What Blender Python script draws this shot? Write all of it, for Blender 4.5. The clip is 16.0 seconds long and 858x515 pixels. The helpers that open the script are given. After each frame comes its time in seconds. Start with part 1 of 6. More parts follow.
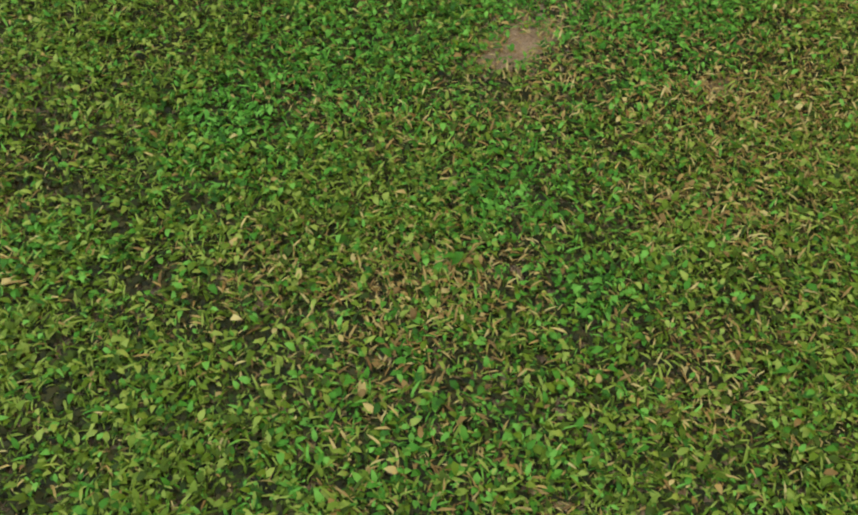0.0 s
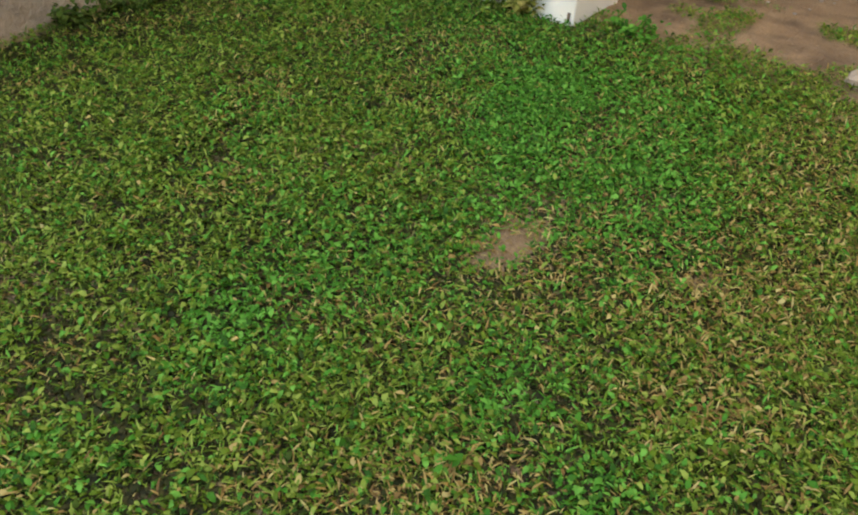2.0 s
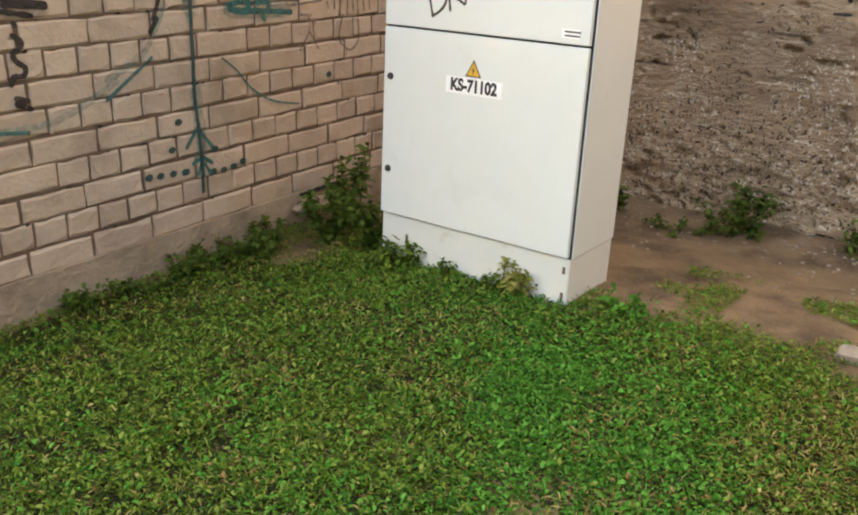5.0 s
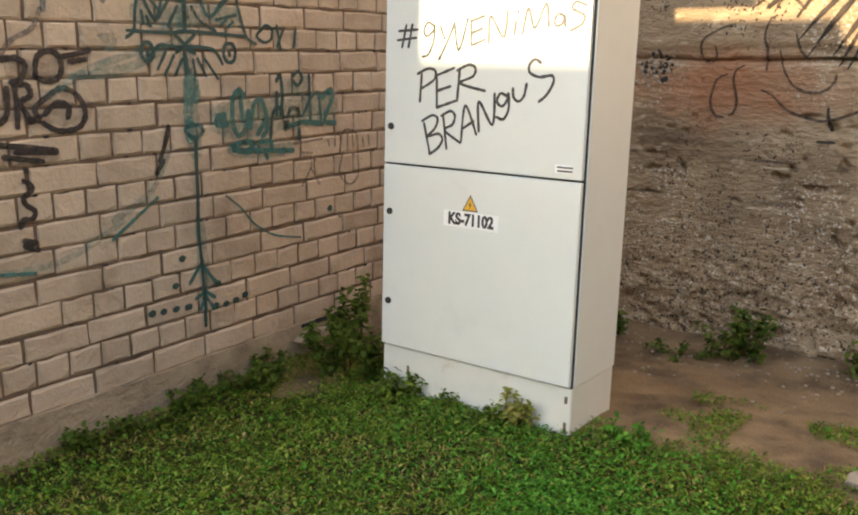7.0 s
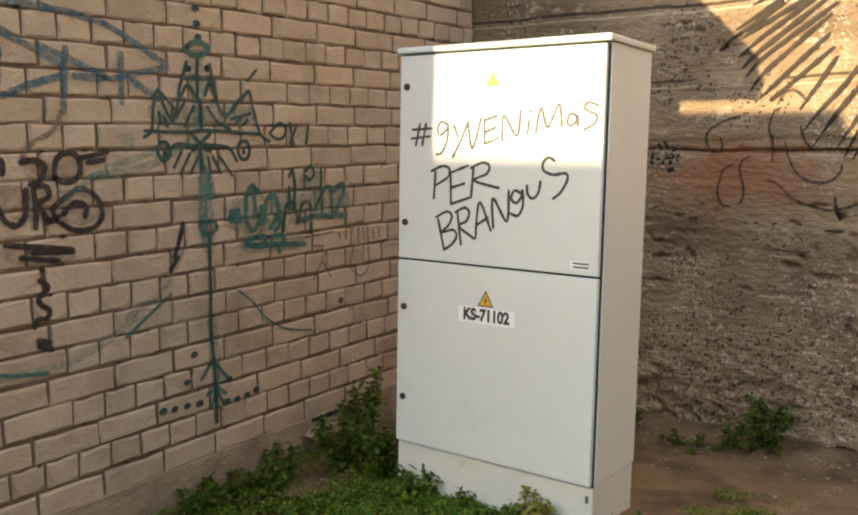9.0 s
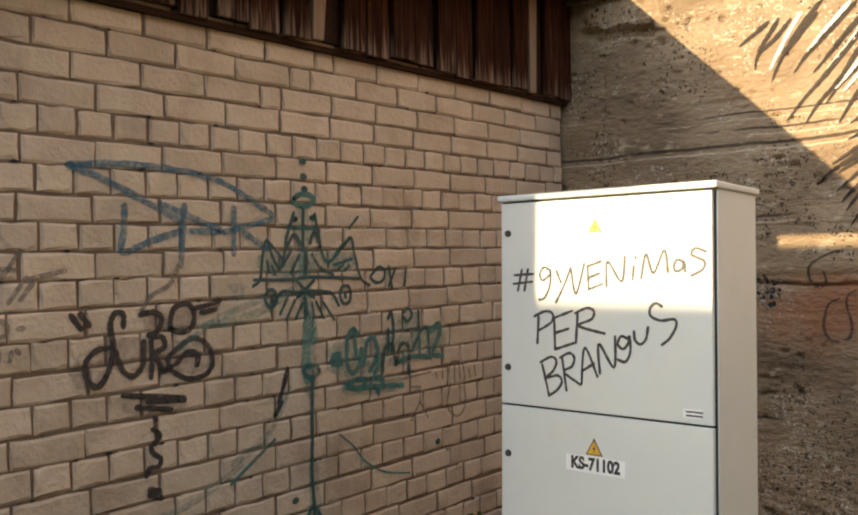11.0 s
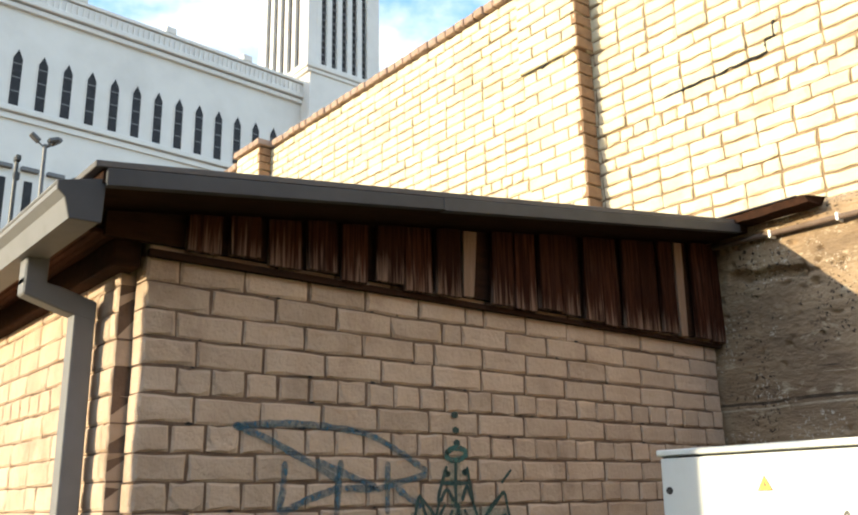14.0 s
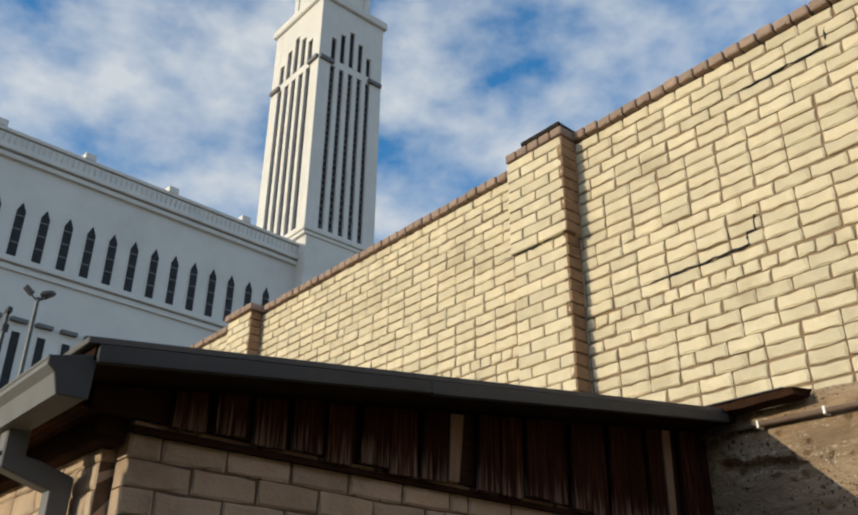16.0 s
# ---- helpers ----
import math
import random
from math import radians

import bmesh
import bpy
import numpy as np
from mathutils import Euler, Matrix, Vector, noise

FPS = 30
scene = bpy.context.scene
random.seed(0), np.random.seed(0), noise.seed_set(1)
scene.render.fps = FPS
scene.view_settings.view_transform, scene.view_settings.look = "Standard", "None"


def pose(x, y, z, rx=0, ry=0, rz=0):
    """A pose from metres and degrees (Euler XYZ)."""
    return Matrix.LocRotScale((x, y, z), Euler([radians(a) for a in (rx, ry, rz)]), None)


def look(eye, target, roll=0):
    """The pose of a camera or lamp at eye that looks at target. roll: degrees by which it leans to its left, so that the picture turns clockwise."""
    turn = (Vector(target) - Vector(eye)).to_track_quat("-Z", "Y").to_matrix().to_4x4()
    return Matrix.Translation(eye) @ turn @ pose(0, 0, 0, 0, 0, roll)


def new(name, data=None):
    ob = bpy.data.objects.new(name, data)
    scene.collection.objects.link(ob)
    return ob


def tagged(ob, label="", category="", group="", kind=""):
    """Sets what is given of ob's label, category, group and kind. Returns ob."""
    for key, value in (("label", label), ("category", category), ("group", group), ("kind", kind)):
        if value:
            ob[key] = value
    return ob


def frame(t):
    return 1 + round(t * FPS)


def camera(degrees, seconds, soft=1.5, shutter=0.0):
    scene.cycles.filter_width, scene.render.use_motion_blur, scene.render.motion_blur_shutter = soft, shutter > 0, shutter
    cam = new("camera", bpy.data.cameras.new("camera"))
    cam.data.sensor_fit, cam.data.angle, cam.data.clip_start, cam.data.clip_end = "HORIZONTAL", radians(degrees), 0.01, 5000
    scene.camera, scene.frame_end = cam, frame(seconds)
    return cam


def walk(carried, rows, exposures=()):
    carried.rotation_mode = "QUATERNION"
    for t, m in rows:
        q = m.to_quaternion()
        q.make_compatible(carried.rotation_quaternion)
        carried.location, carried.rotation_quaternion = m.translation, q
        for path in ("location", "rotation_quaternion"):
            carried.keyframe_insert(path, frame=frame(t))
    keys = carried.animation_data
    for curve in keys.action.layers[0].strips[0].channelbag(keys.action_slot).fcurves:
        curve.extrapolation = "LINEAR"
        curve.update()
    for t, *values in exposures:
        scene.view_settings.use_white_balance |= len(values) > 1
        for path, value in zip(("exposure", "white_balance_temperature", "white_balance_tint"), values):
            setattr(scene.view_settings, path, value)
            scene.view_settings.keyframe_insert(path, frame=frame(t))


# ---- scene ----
cam = camera(52.7, 16.0, soft=2.1)
PATH = [
    (0, (-4.784, -3.087, 1.199), (-3.735, -2.342, -0.333), 3.2),
    (0.5, (-4.79, -3.086, 1.207), (-3.674, -2.294, -0.252), 3.0),
    (1, (-4.794, -3.083, 1.226), (-3.619, -2.252, -0.163), 2.9),
    (1.5, (-4.794, -3.073, 1.239), (-3.562, -2.207, -0.076), 2.9),
    (2, (-4.792, -3.07, 1.254), (-3.508, -2.164, 0.017), 2.5),
    (2.5, (-4.793, -3.057, 1.268), (-3.456, -2.12, 0.112), 2.6),
    (3, (-4.795, -3.027, 1.279), (-3.403, -2.074, 0.206), 2.9),
    (3.5, (-4.793, -3.027, 1.292), (-3.361, -2.037, 0.307), 2.4),
    (4, (-4.79, -3.029, 1.302), (-3.323, -2.005, 0.408), 2.0),
    (4.5, (-4.789, -3.031, 1.314), (-3.293, -1.979, 0.505), 1.8),
    (6.8, (-4.798, -3.052, 1.376), (-3.222, -1.92, 0.889), 0.5),
    (7, (-4.801, -3.049, 1.375), (-3.219, -1.916, 0.912), 0.4),
    (7.5, (-4.802, -3.049, 1.376), (-3.211, -1.909, 0.968), 0.5),
    (8, (-4.808, -3.05, 1.382), (-3.208, -1.904, 1.028), 0.5),
    (8.2, (-4.803, -3.045, 1.387), (-3.2, -1.897, 1.048), 0.4),
    (10.3, (-4.868, -2.923, 1.514), (-3.285, -1.707, 1.391), -0.6),
    (10.5, (-4.873, -2.922, 1.518), (-3.305, -1.684, 1.431), -0.7),
    (11, (-4.89, -2.92, 1.527), (-3.372, -1.618, 1.527), -1.2),
    (11.5, (-4.901, -2.929, 1.536), (-3.456, -1.549, 1.625), -1.5),
    (12, (-4.911, -2.922, 1.55), (-3.541, -1.476, 1.728), -1.6),
    (12.5, (-4.913, -2.932, 1.557), (-3.613, -1.436, 1.827), -1.6),
    (13, (-4.919, -2.931, 1.568), (-3.658, -1.421, 1.93), -1.5),
    (13.5, (-4.925, -2.936, 1.58), (-3.677, -1.44, 2.032), -1.4),
    (14, (-4.931, -2.95, 1.596), (-3.696, -1.473, 2.137), -1.2),
    (14.5, (-4.939, -2.96, 1.611), (-3.719, -1.507, 2.243), -0.9),
    (15, (-4.95, -2.978, 1.627), (-3.747, -1.553, 2.35), -0.4),
    (15.5, (-4.961, -2.99, 1.642), (-3.777, -1.598, 2.456), 0.0),
    (16, (-4.971, -2.999, 1.656), (-3.805, -1.642, 2.549), 0.7),
]
EXPOSURES = [(0, 1.68, 7900, 10), (1.5, 1.62, 7950, 11), (3.5, 1.67, 8000, 13), (4.5, 1.60, 8000, 14), (7, 1.28, 8200, 14), (8.2, 1.1, 8300, 14), (10.5, 0.72, 8200, 14), (12.5, 1.0, 7500, 13), (13.5, 0.8, 7300, 12), (14.5, 0.28, 6800, 10), (15.0, -0.34, 6550, 10), (16, -0.76, 6550, 10)]
walk(cam, [(t, look(eye, target, roll)) for t, eye, target, roll in PATH], EXPOSURES)

# ---- world and sun ----
SUN_FROM = Vector((-1.0, 0.360, 0.2145)).normalized()
world = bpy.data.worlds.new("world")
scene.world = world
world.use_nodes = True


def build_world():
    nt = world.node_tree
    nt.nodes.clear()
    out = nt.nodes.new("ShaderNodeOutputWorld")
    bg = nt.nodes.new("ShaderNodeBackground")
    sky = nt.nodes.new("ShaderNodeTexSky")
    sky.sky_type, sky.sun_disc = "NISHITA", False
    sky.sun_elevation = math.asin(SUN_FROM.z)
    sky.sun_rotation = math.atan2(SUN_FROM.x, SUN_FROM.y)
    sky.air_density, sky.dust_density, sky.ozone_density = 1.0, 0.6, 2.5
    tc = nt.nodes.new("ShaderNodeTexCoord")
    mp = nt.nodes.new("ShaderNodeMapping")
    mp.inputs["Scale"].default_value = (2.6, 2.6, 4.2)
    mp.inputs["Location"].default_value = (0.4, 0.2, 0.1)
    n1 = nt.nodes.new("ShaderNodeTexNoise")
    n1.inputs["Scale"].default_value, n1.inputs["Detail"].default_value, n1.inputs["Roughness"].default_value = 3.5, 5, 0.5
    ramp = nt.nodes.new("ShaderNodeValToRGB")
    ramp.color_ramp.elements[0].position, ramp.color_ramp.elements[1].position = 0.33, 0.68
    mix = nt.nodes.new("ShaderNodeMixRGB")
    mix.inputs[2].default_value = (7.9, 8.6, 9.3, 1)
    L = nt.links.new
    L(tc.outputs["Generated"], mp.inputs[0])
    L(mp.outputs[0], n1.inputs["Vector"])
    L(n1.outputs["Fac"], ramp.inputs[0])
    L(ramp.outputs[0], mix.inputs[0])
    hue = nt.nodes.new("ShaderNodeHueSaturation")
    hue.inputs["Saturation"].default_value, hue.inputs["Value"].default_value = 1.28, 3.2
    L(sky.outputs[0], hue.inputs["Color"])
    L(hue.outputs[0], mix.inputs[1])
    L(mix.outputs[0], bg.inputs[0])
    bg.inputs[1].default_value = 0.13
    L(bg.outputs[0], out.inputs[0])


build_world()
sun_data = bpy.data.lights.new("sun", "SUN")
sun_data.energy, sun_data.angle, sun_data.color = 5.0, radians(0.35), (1.0, 0.90, 0.655)
sun = new("sun", sun_data)
sun.matrix_world = look(SUN_FROM * 40, (0, 0, 0))


# ---- materials ----
def material(name, c1, c2, scale=8.0, rough=0.85, bump=0.3, fine=60.0, c3=None, c3_at=(0.55, 0.75), c3_scale=2.0, vary=0.0,
             metal=0.0, stretch=(1, 1, 1), bump_dist=0.012, c4=None, c4_at=(0.6, 0.7), c4_scale=40.0, island=False, spec=0.5, mottle=None):
    m = bpy.data.materials.new(name)
    m.use_nodes = True
    nt = m.node_tree
    N, L = nt.nodes.new, nt.links.new
    p = nt.nodes["Principled BSDF"]
    p.inputs["Roughness"].default_value, p.inputs["Metallic"].default_value = rough, metal
    p.inputs["Specular IOR Level"].default_value = spec
    mp = N("ShaderNodeMapping")
    mp.inputs["Scale"].default_value = stretch
    geo = N("ShaderNodeNewGeometry")
    L(geo.outputs["Position"], mp.inputs[0])

    def noise_at(s, detail=5.0, r=0.6):
        n = N("ShaderNodeTexNoise")
        n.inputs["Scale"].default_value, n.inputs["Detail"].default_value, n.inputs["Roughness"].default_value = s, detail, r
        L(mp.outputs[0], n.inputs["Vector"])
        return n.outputs["Fac"]

    def ramp(fac, a, b):
        r = N("ShaderNodeMapRange")
        r.inputs["From Min"].default_value, r.inputs["From Max"].default_value = a, b
        L(fac, r.inputs["Value"])
        return r.outputs[0]

    def mixed(fac, a, b):
        x = N("ShaderNodeMixRGB")
        L(fac, x.inputs[0])
        for k, v in ((1, a), (2, b)):
            if isinstance(v, tuple):
                x.inputs[k].default_value = (*v, 1)
            else:
                L(v, x.inputs[k])
        return x.outputs[0]

    col = mixed(ramp(noise_at(scale), 0.3, 0.7), c1, c2)
    if c3:
        col = mixed(ramp(noise_at(c3_scale, 6.0), *c3_at), col, c3)
    if c4:
        col = mixed(ramp(noise_at(c4_scale, 3.0), *c4_at), col, c4)
    if vary:
        h = N("ShaderNodeHueSaturation")
        if island:
            src = geo.outputs["Random Per Island"]
        else:
            src = N("ShaderNodeObjectInfo").outputs["Random"]
        r = N("ShaderNodeMapRange")
        r.inputs["To Min"].default_value, r.inputs["To Max"].default_value = 1 - vary, 1 + vary
        L(src, r.inputs["Value"])
        L(r.outputs[0], h.inputs["Value"])
        L(col, h.inputs["Color"])
        col = h.outputs[0]
    L(col, p.inputs["Base Color"])
    if mottle:
        r = N("ShaderNodeMapRange")
        r.inputs["From Min"].default_value, r.inputs["From Max"].default_value = 0.35, 0.65
        r.inputs["To Min"].default_value, r.inputs["To Max"].default_value = mottle
        L(noise_at(38, 4.0), r.inputs["Value"])
        L(r.outputs[0], p.inputs["Alpha"])
    b = N("ShaderNodeBump")
    b.inputs["Strength"].default_value, b.inputs["Distance"].default_value = bump, bump_dist
    L(noise_at(fine, 4.0, 0.65), b.inputs["Height"])
    L(b.outputs[0], p.inputs["Normal"])
    return m


M = {
    "brick": material("cream_brick", (0.45, 0.330, 0.240), (0.565, 0.430, 0.325), 6, 0.92, 0.75, 42, (0.32, 0.220, 0.155), (0.54, 0.78), 2.6, 0.11),
    "brick_far": material("yellow_brick", (0.600, 0.518, 0.370), (0.70, 0.612, 0.448), 7, 0.9, 0.6, 60, (0.40, 0.325, 0.21), (0.56, 0.8), 1.6, 0.10),
    "brick_far_joined": material("yellow_brick_rest", (0.600, 0.518, 0.370), (0.70, 0.612, 0.448), 7, 0.9, 0.6, 60, (0.40, 0.325, 0.21), (0.56, 0.8), 1.6, 0.10, island=True),
    "brick_joined": material("cream_brick_rest", (0.45, 0.330, 0.240), (0.565, 0.430, 0.325), 6, 0.92, 0.75, 42, (0.32, 0.220, 0.155), (0.54, 0.78), 2.6, 0.11, island=True),
    "mortar": material("mortar", (0.11, 0.068, 0.045), (0.20, 0.130, 0.090), 14, 0.95, 0.5, 120),
    "mortar_far": material("mortar_pale", (0.20, 0.132, 0.080), (0.31, 0.22, 0.140), 14, 0.95, 0.5, 120),
    "coping": material("coping_brick", (0.27, 0.185, 0.145), (0.37, 0.27, 0.215), 9, 0.9, 0.4, 80, vary=0.12),
    # brown brick, darkened further for the shaded return of the pier
    "brick_return": material("brown_shaded_return_brick", (0.215, 0.125, 0.072), (0.30, 0.188, 0.115), 9, 0.92, 0.6, 60, (0.12, 0.064, 0.036), (0.5, 0.75), 4, 0.12),
    "blocker_wall": material("blocker_render", (0.24, 0.160, 0.100), (0.36, 0.26, 0.175), 6, 0.95, 0.9, 38, (0.13, 0.095, 0.07), (0.48, 0.72), 3.5, bump_dist=0.02),
    "plinth": material("grey_render", (0.31, 0.225, 0.150), (0.44, 0.335, 0.235), 6, 0.95, 0.9, 38, (0.17, 0.125, 0.09), (0.48, 0.72), 3.5, bump_dist=0.02),
    "cabinet": material("painted_metal", (0.67, 0.69, 0.66), (0.71, 0.73, 0.70), 3, 0.42, 0.04, 220, (0.62, 0.63, 0.59), (0.6, 0.85), 5),
    "cabinet_base": material("cabinet_base_paint", (0.64, 0.64, 0.59), (0.70, 0.70, 0.65), 6, 0.6, 0.12, 120, (0.45, 0.39, 0.30), (0.62, 0.8), 7),
    # near-black fill that paints the shade inside gaps, cracks and holes
    "gap_shade": material("dark_gap", (0.03, 0.03, 0.03), (0.05, 0.05, 0.05), 20, 0.8, 0.1, spec=0.1),
    "wood": material("weathered_shaded_board", (0.030, 0.009, 0.005), (0.070, 0.024, 0.012), 11, 0.85, 0.8, 40, (0.075, 0.042, 0.030), (0.56, 0.82), 5, 0.45, stretch=(6, 6, 0.6), spec=0.08),
    "wood_pale": material("bare_board", (0.21, 0.13, 0.085), (0.29, 0.19, 0.13), 9, 0.85, 0.4, 40, (0.24, 0.15, 0.10), (0.55, 0.8), 5, stretch=(6, 6, 0.6)),
    "wood_dark": material("old_timber", (0.028, 0.015, 0.010), (0.05, 0.022, 0.013), 6, 0.9, 0.6, 30, stretch=(1, 5, 5), spec=0.06),
    "soffit": material("soffit_board", (0.060, 0.022, 0.012), (0.10, 0.040, 0.022), 9, 0.8, 0.4, 40, vary=0.15, stretch=(6, 0.8, 6), spec=0.08),
    "steel": material("grey_coated_sheet", (0.062, 0.062, 0.064), (0.085, 0.085, 0.088), 4, 0.55, 0.05, 150, (0.09, 0.085, 0.08), (0.6, 0.85), 4, spec=0.2),
    "zinc": material("galvanised_sheet", (0.165, 0.165, 0.168), (0.205, 0.205, 0.21), 4, 0.55, 0.05, 150, (0.12, 0.115, 0.11), (0.6, 0.85), 4, spec=0.2),
    "roof": material("roof_sheet", (0.085, 0.08, 0.078), (0.12, 0.11, 0.105), 6, 0.7, 0.3, 60),
    "roof_felt": material("black_felt", (0.020, 0.017, 0.016), (0.045, 0.036, 0.032), 12, 0.9, 0.8, 50, spec=0.1),
    "church": material("pale_render", (0.61, 0.60, 0.58), (0.67, 0.66, 0.64), 0.4, 0.85, 0.1, 8, (0.54, 0.53, 0.515), (0.55, 0.8), 0.15),
    "church_dark": material("church_window_glass", (0.014, 0.014, 0.016), (0.03, 0.03, 0.034), 1.5, 0.45, 0.05, 10, spec=0.2),
    "lead": material("window_lead", (0.11, 0.11, 0.115), (0.15, 0.15, 0.155), 3, 0.6, 0.05),
    "lamp_metal": material("lamp_metal", (0.07, 0.07, 0.075), (0.11, 0.11, 0.115), 5, 0.5, 0.05, metal=0.3),
    "black": material("black_plastic", (0.015, 0.015, 0.015), (0.03, 0.03, 0.03), 30, 0.5, 0.05),
    "pipe": material("rusty_pipe", (0.13, 0.085, 0.06), (0.19, 0.13, 0.10), 14, 0.7, 0.2, 60, metal=0.3),
    "soil": material("sandy_soil", (0.23, 0.142, 0.074), (0.33, 0.215, 0.118), 5, 1.0, 1.0, 60, (0.125, 0.078, 0.042), (0.45, 0.66), 3.4, bump_dist=0.03,
                     c4=(0.47, 0.33, 0.20), c4_at=(0.66, 0.74), c4_scale=70),
    "paint_teal": material("teal_spray", (0.028, 0.12, 0.11), (0.04, 0.16, 0.15), 10, 0.7, 0.2, 90, mottle=(0.6, 1)),
    "paint_dark": material("dark_teal_spray", (0.018, 0.05, 0.05), (0.03, 0.08, 0.075), 10, 0.7, 0.2, 90, mottle=(0.8, 1)),
    "paint_blue": material("blue_spray", (0.025, 0.105, 0.165), (0.05, 0.15, 0.21), 10, 0.7, 0.2, 90, mottle=(0.3, 0.8)),
    "paint_black": material("black_spray", (0.016, 0.010, 0.010), (0.038, 0.025, 0.023), 10, 0.7, 0.2, 90, mottle=(0.75, 1)),
    "paint_grey": material("grey_spray", (0.16, 0.125, 0.105), (0.24, 0.18, 0.15), 10, 0.8, 0.2, 90, mottle=(0.3, 0.8)),
    "paint_brown": material("brown_spray", (0.05, 0.032, 0.024), (0.09, 0.056, 0.04), 10, 0.8, 0.2, 90, mottle=(0.5, 0.95)),
    "paint_wash": material("pale_teal_spray", (0.09, 0.25, 0.22), (0.13, 0.30, 0.27), 10, 0.7, 0.2, 90, mottle=(0.25, 0.65)),
    "paint_haze": material("thin_teal_overspray", (0.10, 0.24, 0.21), (0.14, 0.28, 0.25), 10, 0.8, 0.2, 90, mottle=(0.05, 0.42)),
    "paint_smoke": material("thin_grey_overspray", (0.10, 0.075, 0.07), (0.14, 0.10, 0.09), 10, 0.8, 0.2, 90, mottle=(0.02, 0.34)),
    "marker": material("black_marker", (0.025, 0.025, 0.028), (0.055, 0.055, 0.055), 40, 0.5, 0.05, 120),
    "white": material("white_label", (0.86, 0.86, 0.85), (0.89, 0.89, 0.88), 20, 0.5, 0.03, 150),
    "yellow": material("yellow_label", (0.72, 0.36, 0.03), (0.78, 0.42, 0.04), 20, 0.5, 0.03, 150),
    "stone": material("pale_stone", (0.27, 0.21, 0.155), (0.42, 0.34, 0.26), 18, 0.9, 0.5, 80, vary=0.2),
}


def concrete_material():
    """Old board-marked concrete: brown stains, pale stones and dark pits, faint rust-red wash."""
    m = material("board_formed_concrete", (0.30, 0.200, 0.122), (0.435, 0.312, 0.198), 3.2, 0.95, 0.8, 24, (0.150, 0.096, 0.058), (0.46, 0.72), 1.3,
                 stretch=(1, 0.75, 1.7), bump_dist=0.03, c4=(0.50, 0.40, 0.28), c4_at=(0.60, 0.72), c4_scale=11)
    nt = m.node_tree
    N, L = nt.nodes.new, nt.links.new
    bsdf = nt.nodes["Principled BSDF"]
    col = bsdf.inputs["Base Color"].links[0].from_socket
    geo = N("ShaderNodeNewGeometry")

    def spots(scale, cut, colour, prev, mask_scale, mask):
        v = N("ShaderNodeTexVoronoi")
        v.inputs["Scale"].default_value = scale
        warp, mix = N("ShaderNodeTexNoise"), N("ShaderNodeMixRGB")
        warp.inputs["Scale"].default_value = scale * 0.9
        L(geo.outputs["Position"], warp.inputs["Vector"])
        mix.blend_type = "ADD"
        mix.inputs[0].default_value = 2.4 / scale
        L(geo.outputs["Position"], mix.inputs[1])
        L(warp.outputs["Color"], mix.inputs[2])
        L(mix.outputs[0], v.inputs["Vector"])
        n = N("ShaderNodeTexNoise")
        n.inputs["Scale"].default_value, n.inputs["Detail"].default_value = mask_scale, 4
        L(geo.outputs["Position"], n.inputs["Vector"])
        more = N("ShaderNodeMath")
        more.operation = "ADD"
        L(n.outputs["Fac"], more.inputs[0])
        L(coarse, more.inputs[1])
        a, b, c, x = N("ShaderNodeMapRange"), N("ShaderNodeMapRange"), N("ShaderNodeMath"), N("ShaderNodeMixRGB")
        for r, s, lo, hi in ((a, v.outputs["Distance"], cut, cut * 0.6), (b, more.outputs[0], mask, mask + 0.05)):
            r.inputs["From Min"].default_value, r.inputs["From Max"].default_value = lo, hi
            L(s, r.inputs["Value"])
        c.operation = "MULTIPLY"
        L(a.outputs[0], c.inputs[0])
        L(b.outputs[0], c.inputs[1])
        L(c.outputs[0], x.inputs[0])
        L(prev, x.inputs[1])
        x.inputs[2].default_value = (*colour, 1)
        return x.outputs[0]

    # poorly packed, stony pours near the foot and the top of the wall
    xyz, low, top, total = N("ShaderNodeSeparateXYZ"), N("ShaderNodeMapRange"), N("ShaderNodeMapRange"), N("ShaderNodeMath")
    L(geo.outputs["Position"], xyz.inputs[0])
    for r, lo, hi, amount in ((low, 0.95, 0.35, 0.16), (top, 2.65, 2.85, 0.07)):
        r.inputs["From Min"].default_value, r.inputs["From Max"].default_value, r.inputs["To Max"].default_value = lo, hi, amount
        L(xyz.outputs["Z"], r.inputs["Value"])
    L(low.outputs[0], total.inputs[0])
    L(top.outputs[0], total.inputs[1])
    coarse = total.outputs[0]
    col = spots(43, 0.36, (0.58, 0.50, 0.40), col, 3.1, 0.54)
    col = spots(31, 0.34, (0.050, 0.032, 0.021), col, 2.3, 0.535)
    col = spots(83, 0.40, (0.10, 0.068, 0.047), col, 4.3, 0.60)
    # open joints between the pours, broken along their length
    wob, gap = N("ShaderNodeTexNoise"), N("ShaderNodeTexNoise")
    wob.inputs["Scale"].default_value, wob.inputs["Detail"].default_value = 2.2, 6
    gap.inputs["Scale"].default_value, gap.inputs["Detail"].default_value = 1.9, 5
    L(geo.outputs["Position"], wob.inputs["Vector"])
    L(geo.outputs["Position"], gap.inputs["Vector"])
    line = N("ShaderNodeMath")
    line.operation = "MULTIPLY_ADD"
    line.inputs[1].default_value = 0.055
    L(wob.outputs["Fac"], line.inputs[0])
    L(xyz.outputs["Z"], line.inputs[2])
